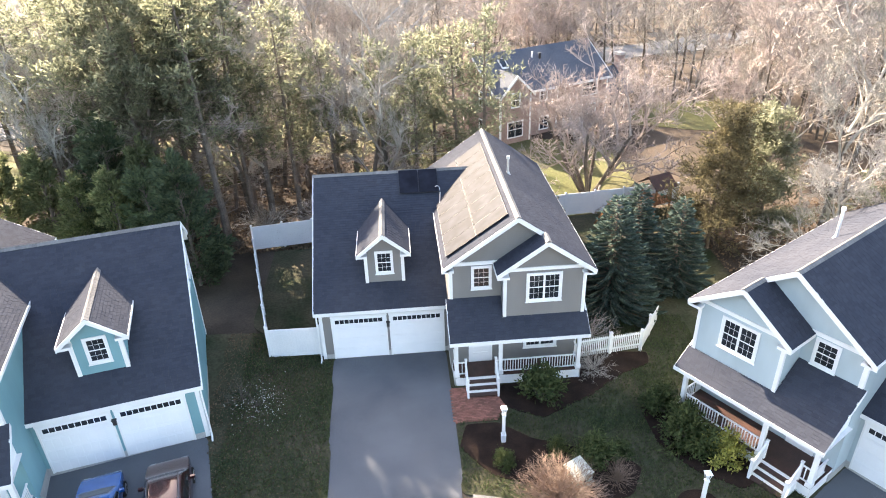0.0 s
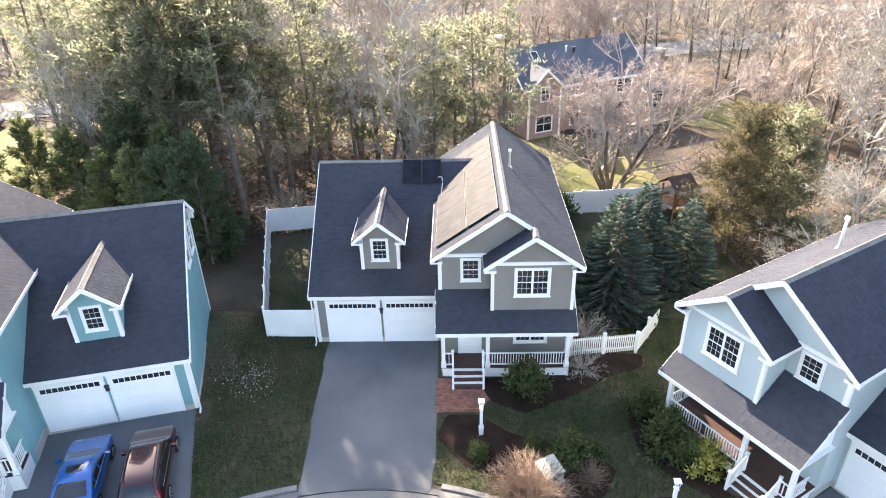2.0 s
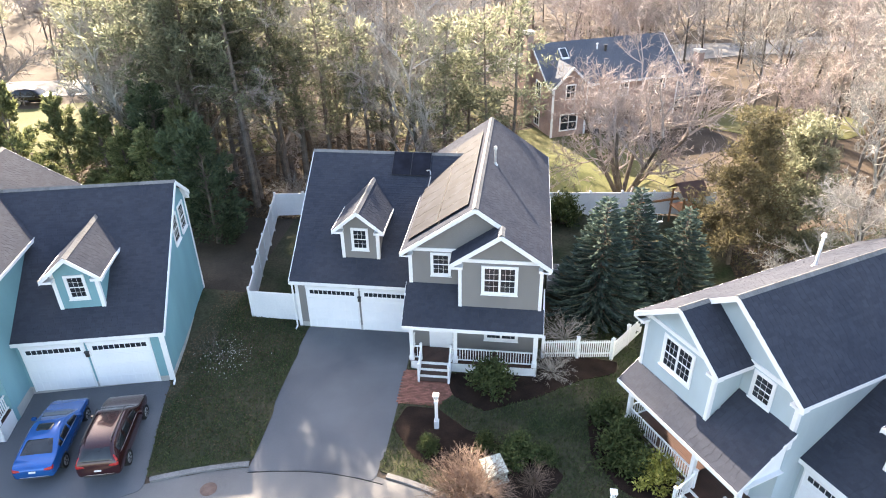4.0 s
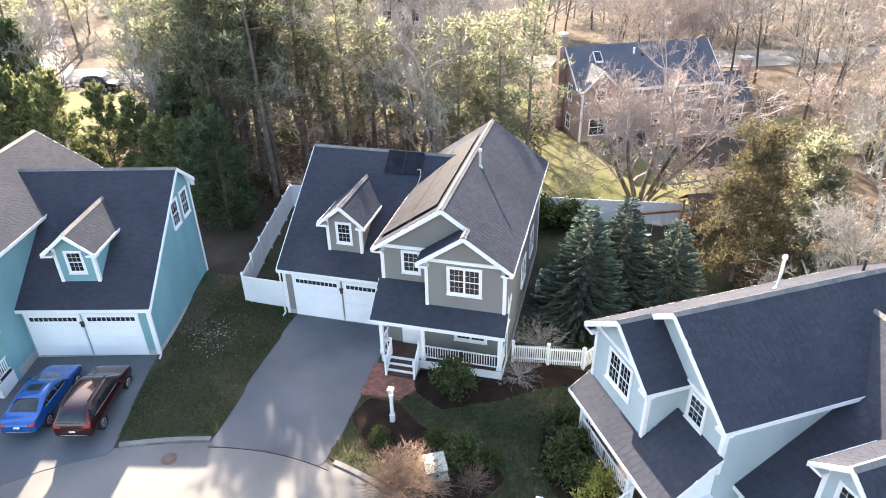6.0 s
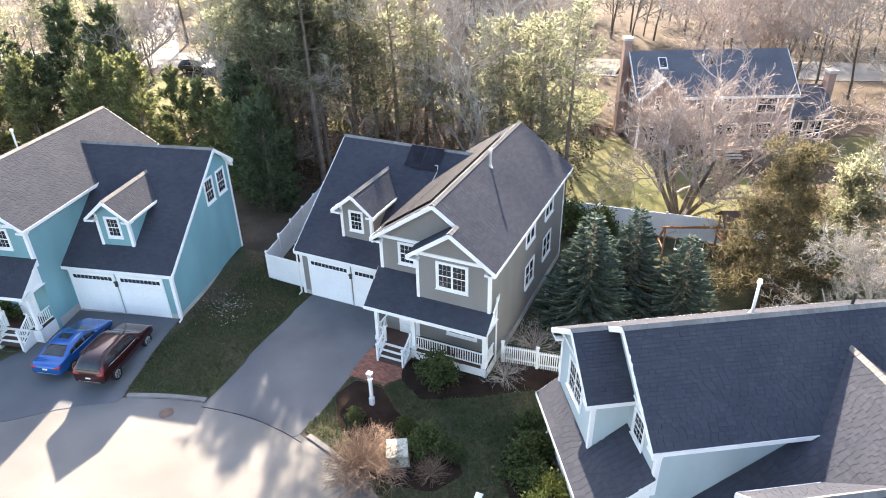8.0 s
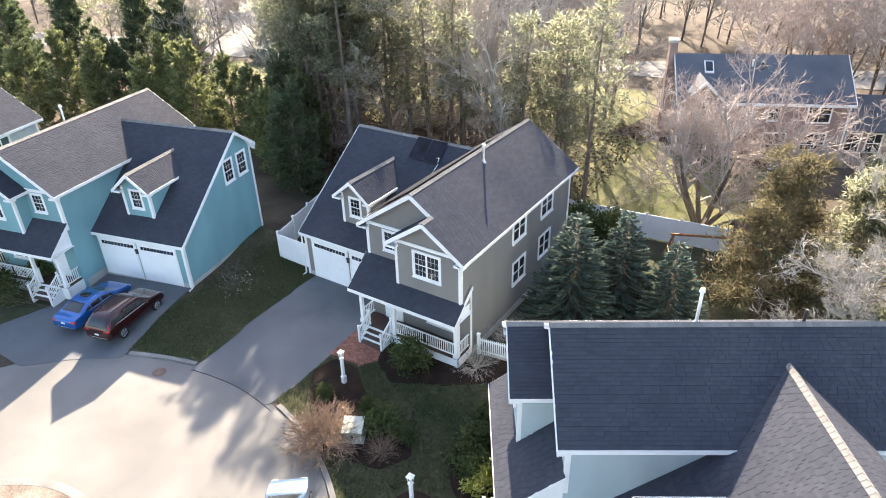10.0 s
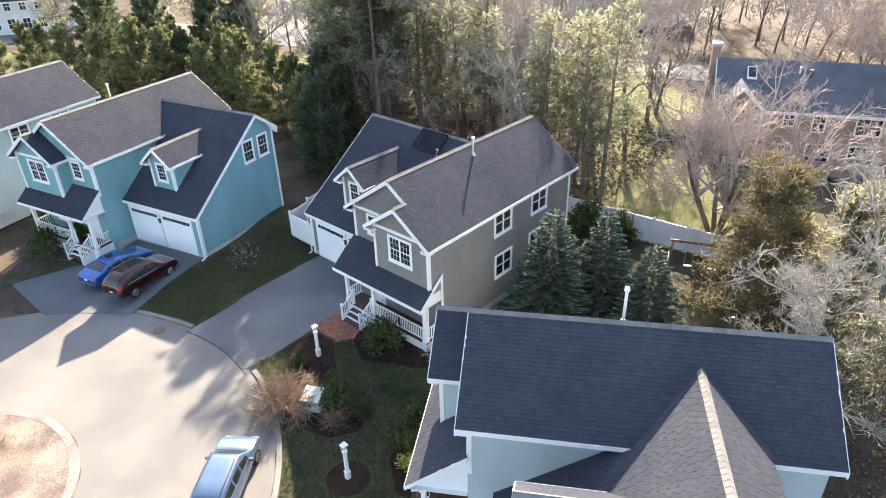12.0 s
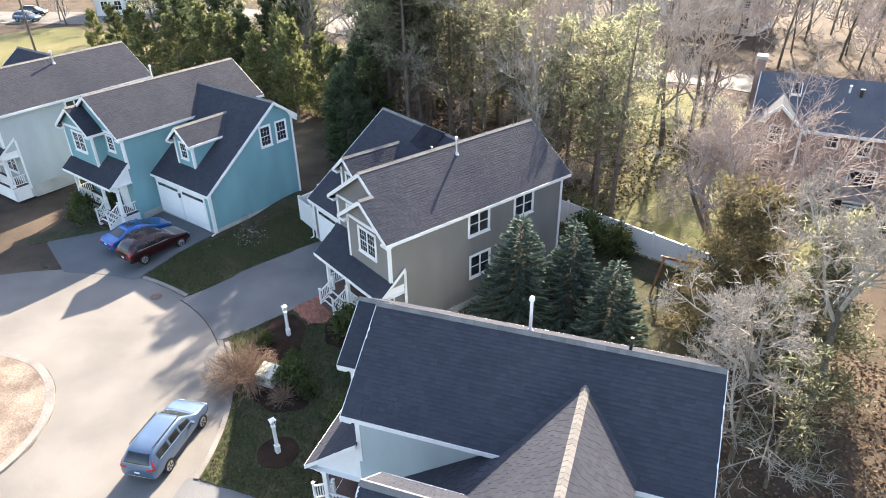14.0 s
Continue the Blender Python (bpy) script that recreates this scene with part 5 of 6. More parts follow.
# fine cover: grass blades and fallen leaves
def scatter(name, n, spot, size, upright, material, label, category):
    """Small blades or leaves strewn over the land."""
    R = random.Random(len(name) * 7 + n)
    so = Soup()
    while n:
        x, y = spot(R)
        if x is None:
            continue
        n -= 1
        c = Vector((x, y, land(x, y) + 0.01))
        d = (Vector((R.uniform(-1, 1), R.uniform(-1, 1), R.uniform(0.6, 1.6) if upright else R.uniform(0.0, 0.3)))).normalized()
        k = size * R.uniform(0.6, 1.4)
        so.leaf(c, d, k * (0.35 if upright else 0.7), k, rv(R))
    return tagged(new(name, tri_mesh(name, so.v, so.f, material)), label, category, kind="stuff")


M_BLADE = leafy("grass_blades", (0.036, 0.062, 0.024), (0.105, 0.118, 0.055), 0.35)
M_LEAFL = leafy("fallen_leaves", (0.06, 0.04, 0.026), (0.20, 0.14, 0.09), 0.1)


def on_front_lawn(R):
    x, y = R.uniform(-9.3, 15), R.uniform(14, 31)
    bad = rr(x, y) < RO + 0.35 or on_drive(x, y) or inpoly(x, y, WALKP) or on_bed(x, y) or (y > 28.6 and -5.4 < x < 2) or (y > 25.8 and 1.2 < x < 8.2) or math.hypot(x - 10.63, y - 17.77) < 1
    return (None, None) if bad else (x, y)


def strip_leaves(R):
    x, y = R.uniform(-10.5, -4.8), R.uniform(19.5, 31)
    if rr(x, y) < RO + 0.4 or on_drive(x, y) or R.random() < (x + 10) / 8:
        return None, None
    return x, y


def wood_leaves(R):
    return R.uniform(-34, 6), 41 + 24 * R.random() ** 1.5


def yard_leaves(R):
    return R.uniform(20, 34), R.uniform(24, 44)


scatter("grass", 42000, on_front_lawn, 0.11, True, M_BLADE, "short blades of winter grass", "grass")
scatter("leaf_litter", 7000, strip_leaves, 0.075, False, M_LEAFL, "brown fallen leaves in the grass", "leaf litter")
scatter("leaf_litter", 26000, wood_leaves, 0.2, False, M_LEAFL, "brown fallen leaves under the trees", "leaf litter")
scatter("leaf_litter", 9000, yard_leaves, 0.16, False, M_LEAFL, "brown fallen leaves under the trees", "leaf litter")

# utility box in the island bed
M_BOX = grainy("pale_green_steel", (0.46, 0.48, 0.40), (0.60, 0.61, 0.52), 1.5, 14, 0.55, 0.1)
ub = thing("utility_box", pose(6.05, 19.6, land(6.05, 19.6), 0, 0, 28), "pale green steel utility box on a pad", "utility box")
bm = B()
box(bm, -0.52, 0.52, -0.47, 0.47, -0.05, 0.09)
part("pad", bm, M_CONC, ub)
bm = B()
prism(bm, [(-0.44, -0.4, 0.09), (-0.44, 0.4, 0.09), (-0.44, 0.4, 0.8), (-0.44, -0.4, 0.62)], (0.88, 0, 0))
part("case", bm, M_BOX, ub)
bm = B()
prism(bm, [(-0.47, -0.45, 0.60), (0.47, -0.45, 0.60), (0.47, 0.43, 0.80), (-0.47, 0.43, 0.80)], (0, 0, 0.05))
part("lid", bm, M_BOX, ub)
bm = B()
box(bm, -0.05, 0.05, -0.43, -0.40, 0.3, 0.42)
part("latch", bm, M_DARK, ub)

# white buds on the thin shrub by the teal wall
so = Soup()
RB = random.Random(17)
for _ in range(260):
    c = Vector((RB.gauss(0, 0.75), RB.gauss(0, 0.9), abs(RB.gauss(0, 0.35)) + 0.03))
    so.leaf(c, rv(RB), 0.05, 0.07, rv(RB))
M_BUD = leafy("white_buds", (0.5, 0.48, 0.45), (0.75, 0.74, 0.7), 0.2)
bud = plant("budding_shrub", [TWD], -8.1, 25.3, 10, 0.9, "low thin shrub flecked with white buds", "shrub")
part("blossom", tri_mesh("blossom", so.v, so.f, M_BUD), None, bud)


# ---- cars ----
def paint(name, col):
    m, nt, b = mat(name, 0.22, 0.35)
    n = noise_node(nt, 1.2, 3)
    r = ramp(nt, n.outputs[0], [(0.3, tuple(c * 0.85 for c in col)), (0.7, tuple(c * 1.1 for c in col))])
    nt.links.new(r.outputs[0], b.inputs["Base Color"])
    b.inputs["Coat Weight"].default_value = 0.6
    b.inputs["Coat Roughness"].default_value = 0.06
    return m


M_TYRE = grainy("tyre_rubber", (0.018, 0.018, 0.018), (0.03, 0.03, 0.03), 5, 30, 0.85, 0.2)
M_RIM = grainy("alloy_rim", (0.45, 0.45, 0.46), (0.6, 0.6, 0.6), 5, 30, 0.3, 0.0, metal=0.9)
M_TAIL = grainy("red_tail_lamp", (0.32, 0.012, 0.012), (0.45, 0.02, 0.018), 5, 30, 0.2, 0.0)
M_HEAD = grainy("clear_head_lamp", (0.6, 0.6, 0.6), (0.75, 0.75, 0.75), 5, 30, 0.12, 0.0)
M_PLATE = grainy("white_plate", (0.62, 0.62, 0.62), (0.72, 0.72, 0.72), 5, 30, 0.5, 0.0)
M_CGLASS = glass_dark("car_glass", (0.012, 0.014, 0.016))


def car(m, material, L, W, H, label, suv):
    """Nose towards +y. Body lofted from cross sections, glass, wheels, lamps."""
    top = thing("car", m, label, "car")
    hw = W / 2
    # stations from tail to nose: y, belt height, roof height, width factor
    if suv:
        st = [(-0.5, 0.78, 0.80, 0.86), (-0.485, 0.98, 1.02, 0.93), (-0.45, 1.04, 1.28, 0.97), (-0.38, 1.06, 1.0 * H - 0.06, 0.99), (-0.2, 1.04, H, 1.0), (0.02, 1.02, H - 0.02, 1.0),
              (0.10, 1.01, H - 0.08, 1.0), (0.235, 1.0, 1.06, 0.99), (0.3, 0.99, 1.0, 0.98), (0.42, 0.9, 0.91, 0.95), (0.475, 0.78, 0.79, 0.9), (0.5, 0.6, 0.61, 0.8)]
    else:
        st = [(-0.5, 0.72, 0.73, 0.84), (-0.485, 0.9, 0.91, 0.91), (-0.42, 0.97, 0.98, 0.96), (-0.36, 0.97, 1.02, 0.98), (-0.17, 0.95, H - 0.03, 1.0), (-0.05, 0.93, H, 1.0),
              (0.06, 0.92, H - 0.07, 1.0), (0.22, 0.9, 0.96, 0.99), (0.3, 0.87, 0.88, 0.97), (0.42, 0.76, 0.77, 0.94), (0.475, 0.66, 0.67, 0.88), (0.5, 0.52, 0.53, 0.78)]

    def section(y, belt, roof, wf):
        w = hw * wf
        wr = w * (0.72 if roof > belt + 0.1 else 0.92)
        zb = 0.24 if abs(y) < 0.47 else 0.32
        half = [(w * 0.90, zb), (w, 0.45), (w * 0.995, belt * 0.82), (w * 0.95, belt), (wr + (w * 0.95 - wr) * 0.12, belt + (roof - belt) * 0.86), (wr * 0.88, roof - 0.004), (wr * 0.4, roof + 0.015)]
        return [Vector((x, y * L, z)) for x, z in half] + [Vector((-x, y * L, z)) for x, z in reversed(half)]

    def loft(sts):
        bm = B()
        rows = [[bm.verts.new(p) for p in section(*s_)] for s_ in sts]
        for a, b in zip(rows, rows[1:]):
            for i in range(len(a)):
                j = (i + 1) % len(a)
                bm.faces.new((a[i], a[j], b[j], b[i]))
        bm.faces.new(rows[0])
        bm.faces.new(rows[-1][::-1])
        return bm

    body = part("body", loft(st), material, top, smooth=True)
    mod = body.modifiers.new("smooth", "SUBSURF")
    mod.levels = mod.render_levels = 2

    def sec(y):
        for a, b in zip(st, st[1:]):
            if a[0] <= y <= b[0]:
                k = (y - a[0]) / (b[0] - a[0])
                return [u + (v - u) * k for u, v in zip(a, b)]

    bpy.context.view_layer.update()
    solid = body.evaluated_get(bpy.context.evaluated_depsgraph_get())

    def skin(name, material, corners, d, nu=8, nv=4, proud=0.012):
        """A pane or strip that follows the body: a quad cast onto it along d, with its rim sunk."""
        d = Vector(d).normalized()
        c = [Vector(p) for p in corners]
        bm = B()
        grid = []
        for j in range(nv + 1):
            row = []
            for i in range(nu + 1):
                u, v = i / nu, j / nv
                p = c[0].lerp(c[1], u).lerp(c[3].lerp(c[2], u), v)
                hit, loc, nrm, _ = solid.ray_cast(p - d * 3, d)
                rim = i in (0, nu) or j in (0, nv)
                row.append(bm.verts.new(loc + nrm * (-0.006 if rim else proud)) if hit else None)
            grid.append(row)
        for r0, r1 in zip(grid, grid[1:]):
            for i in range(nu):
                q = (r0[i], r0[i + 1], r1[i + 1], r1[i])
                if None not in q:
                    bm.faces.new(q)
        bmesh.ops.delete(bm, geom=[v for v in bm.verts if not v.link_faces], context="VERTS")
        return part(name, bm, material, top, smooth=True)

    def rise(y, k):
        _, belt, roof, wf = sec(y)
        return belt + (roof - belt) * k

    # side glass with a bright strip over it
    ys = [-0.385, -0.2, -0.188, -0.03, -0.018, 0.15] if suv else [-0.27, -0.2, -0.188, -0.03, -0.018, 0.15]
    for sgn in (-1, 1):
        for a, b in ((0, 1), (2, 3), (4, 5)):
            y0, y1 = ys[a], ys[b]
            skin("side_window", M_CGLASS, [(0, y0 * L, rise(y0, 0.08)), (0, y1 * L, rise(y1, 0.08)), (0, y1 * L, rise(y1, 0.70)), (0, y0 * L, rise(y0, 0.70))], (-sgn, 0, 0), 8, 7)
        skin("window_trim", M_RIM, [(0, ys[0] * L, rise(ys[0], 0.01)), (0, 0.16 * L, rise(0.16, 0.01)), (0, 0.16 * L, rise(0.16, 0.01) + 0.035), (0, ys[0] * L, rise(ys[0], 0.01) + 0.035)], (-sgn, 0, 0), 14, 2)
        skin("wheel_arch", M_DARK, [(0, -0.295 * L - 0.40, 0.3), (0, -0.295 * L + 0.40, 0.3), (0, -0.295 * L + 0.27, 0.70), (0, -0.295 * L - 0.27, 0.70)], (-sgn, 0, 0), 8, 4, 0.004)
        skin("wheel_arch", M_DARK, [(0, 0.305 * L - 0.40, 0.3), (0, 0.305 * L + 0.40, 0.3), (0, 0.305 * L + 0.27, 0.70), (0, 0.305 * L - 0.27, 0.70)], (-sgn, 0, 0), 8, 4, 0.004)
    # windscreen and rear glass
    skin("windscreen", M_CGLASS, [(-hw * 0.80, 0.235 * L, 1), (hw * 0.80, 0.235 * L, 1), (hw * 0.60, 0.10 * L, 1), (-hw * 0.60, 0.10 * L, 1)], (0, 0, -1), 16, 10)
    if suv:
        skin("rear_window", M_CGLASS, [(-hw * 0.76, 0, 1.08), (hw * 0.76, 0, 1.08), (hw * 0.60, 0, H - 0.16), (-hw * 0.60, 0, H - 0.16)], (0, 1, 0), 16, 10)
    else:
        skin("rear_window", M_CGLASS, [(-hw * 0.76, -0.355 * L, 1), (hw * 0.76, -0.355 * L, 1), (hw * 0.60, -0.205 * L, 1), (-hw * 0.60, -0.205 * L, 1)], (0, 0, -1), 16, 10)
    if not suv:
        skin("sunroof", M_CGLASS, [(-hw * 0.42, -0.02 * L, 1), (hw * 0.42, -0.02 * L, 1), (hw * 0.40, -0.13 * L, 1), (-hw * 0.40, -0.13 * L, 1)], (0, 0, -1), 8, 6, 0.008)
    # wheels
    for sgn in (-1, 1):
        for y in (-0.295 * L, 0.305 * L):
            x = sgn * (hw - 0.1)
            rw = 0.34 if suv else 0.32
            bm = B()
            tube(bm, (x - 0.11, y, rw), (x + 0.11, y, rw), rw, rw, 24)
            wh = part("wheel", bm, M_TYRE, top)
            bm = B()
            xo = x + sgn * 0.112
            tube(bm, (xo, y, rw), (xo + sgn * 0.012, y, rw), rw * 0.68, rw * 0.64, 20)
            part("rim", bm, M_RIM, wh)
            bm = B()
            for k in range(5):
                a = k * math.tau / 5
                bar(bm, (xo + sgn * 0.018, y + 0.05 * math.cos(a), rw + 0.05 * math.sin(a)), (xo + sgn * 0.018, y + rw * 0.6 * math.cos(a), rw + rw * 0.6 * math.sin(a)), 0.05, 0.02, (1, 0, 0))
            part("spoke_star", bm, M_DARK, wh)
    # lamps, plates, mirrors
    zt = 0.90 if suv else 0.80
    for sgn in (-1, 1):
        skin("tail_lamp", M_TAIL, [(sgn * hw * 0.45, -0.46 * L, zt - 0.02), (sgn * hw * 0.90, -0.46 * L, zt - 0.06), (sgn * hw * 0.93, -0.46 * L, zt + 0.11), (sgn * hw * 0.5, -0.46 * L, zt + 0.05)], (-sgn * 0.25, 1, 0), 10, 6)
        if suv:
            skin("tail_lamp", M_TAIL, [(sgn * hw * 0.80, -0.46 * L, zt + 0.10), (sgn * hw * 0.93, -0.46 * L, zt + 0.10), (sgn * hw * 0.78, -0.46 * L, zt + 0.38), (sgn * hw * 0.72, -0.46 * L, zt + 0.38)], (-sgn * 0.25, 1, 0), 4, 6)
        zh = 0.70 if suv else 0.60
        skin("head_lamp", M_HEAD, [(sgn * hw * 0.45, 0, zh - 0.03), (sgn * hw * 0.88, 0, zh - 0.02), (sgn * hw * 0.90, 0, zh + 0.08), (sgn * hw * 0.5, 0, zh + 0.04)], (0, -1, 0), 8, 4)
        bm = B()
        box(bm, min(sgn * hw * 0.97, sgn * (hw + 0.16)), max(sgn * hw * 0.97, sgn * (hw + 0.16)), 0.13 * L, 0.155 * L, 0.95, 1.07)
        part("wing_mirror", bm, material, top)
    skin("grille", M_DARK, [(-hw * 0.45, 0, 0.45), (hw * 0.45, 0, 0.45), (hw * 0.5, 0, 0.62), (-hw * 0.5, 0, 0.62)], (0, -1, 0), 8, 4)
    zp = 0.62 if suv else 0.66
    skin("number_plate", M_PLATE, [(-0.16, 0, zp), (0.16, 0, zp), (0.16, 0, zp + 0.12), (-0.16, 0, zp + 0.12)], (0, 1, 0), 6, 4, 0.012)
    skin("bumper", M_DARK, [(-hw * 0.78, 0, 0.34), (hw * 0.78, 0, 0.34), (hw * 0.8, 0, 0.45), (-hw * 0.8, 0, 0.45)], (0, 1, 0), 10, 3, 0.012)
    skin("bumper_trim", M_RIM, [(-hw * 0.72, 0, 0.455), (hw * 0.72, 0, 0.455), (hw * 0.72, 0, 0.485), (-hw * 0.72, 0, 0.485)], (0, 1, 0), 10, 2, 0.012)
    if suv:
        for sgn in (-1, 1):
            bm = B()
            bar(bm, (sgn * hw * 0.62, -0.36 * L, H + 0.03), (sgn * hw * 0.62, 0.08 * L, H + 0.01), 0.035, 0.04)
            part("roof_rail", bm, M_DARK, top)
    return top


M_CBLUE = paint("blue_car_paint", (0.006, 0.095, 0.33))
M_CMAR = paint("maroon_car_paint", (0.04, 0.008, 0.010))
M_CSIL = paint("steel_blue_car_paint", (0.09, 0.145, 0.23))
M_CBLK = paint("black_car_paint", (0.012, 0.012, 0.014))
car(pose(-13.4, 19.15, land(-13.4, 19.15) - 0.03, 0, 0, 14.5), M_CBLUE, 4.63, 1.8, 1.42, "bright blue saloon car parked on the drive", False)
car(pose(-10.7, 19.5, land(-10.7, 19.5) - 0.03, 0, 0, 14.5), M_CMAR, 4.6, 1.86, 1.68, "dark maroon estate car parked on the drive", True)
car(pose(7.05, 14.15, land(7.05, 14.15) - 0.05, 0, 0, 38), M_CSIL, 4.5, 1.8, 1.62, "steel blue estate car parked by the kerb", True)
car(pose(-48, 66.5, land(-48, 66.5), 0, 0, -80), M_CBLK, 4.7, 1.9, 1.75, "black estate car parked on the far street", True)

car(pose(-113, 31.5, land(-113, 31.5) + 0.02, 0, 0, -40), M_CBLK, 4.7, 1.9, 1.75, "black estate car parked on the far street", True)
car(pose(-108, 29.5, land(-108, 29.5) + 0.02, 0, 0, -48), M_CSIL, 4.6, 1.86, 1.7, "steel blue estate car parked on the far street", True)

# utility pole by the far lawn
pole = thing("utility_pole", pose(-77, 25, land(-77, 25)), "tall weathered wooden utility pole with a crossarm", "utility pole")
bm = B()
tube(bm, (0, 0, -0.3), (0, 0, 11.5), 0.17, 0.11, 10)
part("shaft", bm, M_BARKP, pole)
bm = B()
bar(bm, (-1.2, 0.14, 10.8), (1.2, 0.14, 10.8), 0.1, 0.12)
arm = part("crossarm", bm, M_BARKP, pole)
for x in (-1.1, -0.4, 0.4, 1.1):
    bm = B()
    tube(bm, (x, 0.14, 10.86), (x, 0.14, 11.02), 0.05, 0.035, 8)
    part("insulator", bm, M_PIPE, arm)

# ---- neighbouring houses ----
slate_house = house(pose(-38.7, 12.8, 0.75, 0, 0, 16.6), False, M_SLATE, "two-storey blue-grey clapboard house with white trim", "")
M_BRICKW = grainy("brown_brick_wall", (0.27, 0.19, 0.165), (0.38, 0.28, 0.245), 0.8, 25, 0.85, 0.3, 0.01)


def plain_window(par, c, ux, n, w, h):
    c, ux, n, uz = Vector(c), Vector(ux), Vector(n), Vector((0, 0, 1))

    def bx(b2, a0, a1, z0, z1, d0, d1):
        prism(b2, [c + ux * a + uz * z + n * d0 for a, z in ((a0, z0), (a1, z0), (a1, z1), (a0, z1))], n * (d1 - d0))
    b2 = B()
    ring_frame(b2, c, ux, n, w, h, 0.12, -0.01, 0.05)
    win = part("window", b2, M_TRIM, par)
    b2 = B()
    bx(b2, -w / 2, w / 2, -0.03, 0.03, -0.01, 0.04)
    part("meeting_rail", b2, M_TRIM, win)
    b2 = B()
    bx(b2, -0.02, 0.02, -h / 2, h / 2, -0.01, 0.035)
    part("mullion", b2, M_TRIM, win)
    b2 = B()
    bx(b2, -w / 2, w / 2, -h / 2, h / 2, -0.01, 0.012)
    part("pane", b2, M_PANE, win)


def far_house(m, w, d, eave, ridge, wall_mat, label, gable=True, wing=0.0, chimney=True, openings=(), roof_mat=M_SHINGLE):
    """A gabled two-storey house with its ridge along x, front towards -y."""
    top = thing("house", m, label, "house")
    bm = B()
    prism(bm, [(0, 0, -1.5), (0, 0, eave), (0, d / 2, ridge - 0.15), (0, d, eave), (0, d, -1.5)], (w, 0, 0))
    part("wall", bm, wall_mat, top)
    sl = (ridge - eave) / (d / 2)
    bm = B()
    for sg in (0, 1):
        y0, y1 = (-0.35, d / 2) if sg == 0 else (d + 0.35, d / 2)
        prism(bm, [(-0.25, y0, eave - 0.35 * sl + 0.1), (w + 0.25, y0, eave - 0.35 * sl + 0.1), (w + 0.25, y1, ridge + 0.1), (-0.25, y1, ridge + 0.1)], (0, 0, -0.14))
    rf = part("roof", bm, roof_mat, top)
    bm = B()
    box(bm, -0.27, w + 0.27, -0.40, -0.35, eave - 0.35 * sl - 0.16, eave - 0.35 * sl + 0.08)
    part("fascia", bm, M_TRIM, rf)
    for xx in (-0.29, w + 0.23):
        bm = B()
        prism(bm, [(xx, -0.36, eave - 0.35 * sl - 0.1), (xx, -0.36, eave - 0.35 * sl + 0.1), (xx, d / 2, ridge + 0.11), (xx, d + 0.36, eave - 0.35 * sl + 0.1), (xx, d + 0.36, eave - 0.35 * sl - 0.1), (xx, d / 2, ridge - 0.12)], (0.06, 0, 0))
        part("rake_board", bm, M_TRIM, rf)
    if gable:
        bm = B()
        prism(bm, [(0.02, -0.9, -1.5), (0.02, -0.9, eave), (1.7, -0.9, eave + 1.6), (3.4, -0.9, eave), (3.4, -0.9, -1.5)], (0, 1.2, 0))
        part("gable_wall", bm, wall_mat, top)
        bm = B()
        prism(bm, [(1.7, -1.2, eave + 1.75), (1.7, 3, eave + 1.75), (-0.3, 1.0, eave - 0.15), (-0.3, -1.2, eave - 0.15)], (0, 0, -0.12))
        prism(bm, [(1.7, -1.2, eave + 1.75), (1.7, 3, eave + 1.75), (3.7, 1.0, eave - 0.15), (3.7, -1.2, eave - 0.15)], (0, 0, -0.12))
        gr = part("gable_roof", bm, roof_mat, top)
        bm = B()
        prism(bm, [(1.7, -1.26, eave + 1.77), (-0.32, -1.26, eave - 0.13), (-0.32, -1.26, eave - 0.4), (1.7, -1.26, eave + 1.5)], (0, 0.06, 0))
        prism(bm, [(1.7, -1.26, eave + 1.77), (3.72, -1.26, eave - 0.13), (3.72, -1.26, eave - 0.4), (1.7, -1.26, eave + 1.5)], (0, 0.06, 0))
        part("rake_board", bm, M_TRIM, gr)
        plain_window(top, (1.7, -0.9, eave - 0.6), (1, 0, 0), (0, -1, 0), 0.8, 1.2)
        plain_window(top, (1.7, -0.9, eave - 3.4), (1, 0, 0), (0, -1, 0), 1.6, 1.4)
    x = 4.6 if gable else 1.6
    for fx, zz, ww, hh in openings:
        plain_window(top, (w * fx, 0, zz), (1, 0, 0), (0, -1, 0), ww, hh)
    while x < w - 0.9 and not openings:
        plain_window(top, (x, 0, eave - 0.95), (1, 0, 0), (0, -1, 0), 0.9, 1.3)
        plain_window(top, (x, 0, eave - 3.7), (1, 0, 0), (0, -1, 0), 1.1, 1.5)
        x += 2.3
    for yy in (d * 0.3, d * 0.7):
        for zz in (eave - 0.95, eave - 3.7):
            plain_window(top, (0, yy, zz), (0, 1, 0), (-1, 0, 0), 0.9, 1.3)
            plain_window(top, (w, yy, zz), (0, 1, 0), (1, 0, 0), 0.9, 1.3)
    if wing:
        bm = B()
        prism(bm, [(w, 1, -1.5), (w, 1, eave - 2.6), (w, d / 2, eave - 0.6), (w, d - 1, eave - 2.6), (w, d - 1, -1.5)], (wing, 0, 0))
        part("wing_wall", bm, wall_mat, top)
        bm = B()
        for y0 in (0.7, d - 0.7):
            prism(bm, [(w, y0, eave - 2.75), (w + wing + 0.25, y0, eave - 2.75), (w + wing + 0.25, d / 2, eave - 0.45), (w, d / 2, eave - 0.45)], (0, 0, -0.12))
        part("wing_roof", bm, roof_mat, top)
        for k in range(2):
            plain_window(top, (w + wing * (0.3 + 0.4 * k), 1, eave - 3.9), (1, 0, 0), (0, -1, 0), 1.1, 1.6)
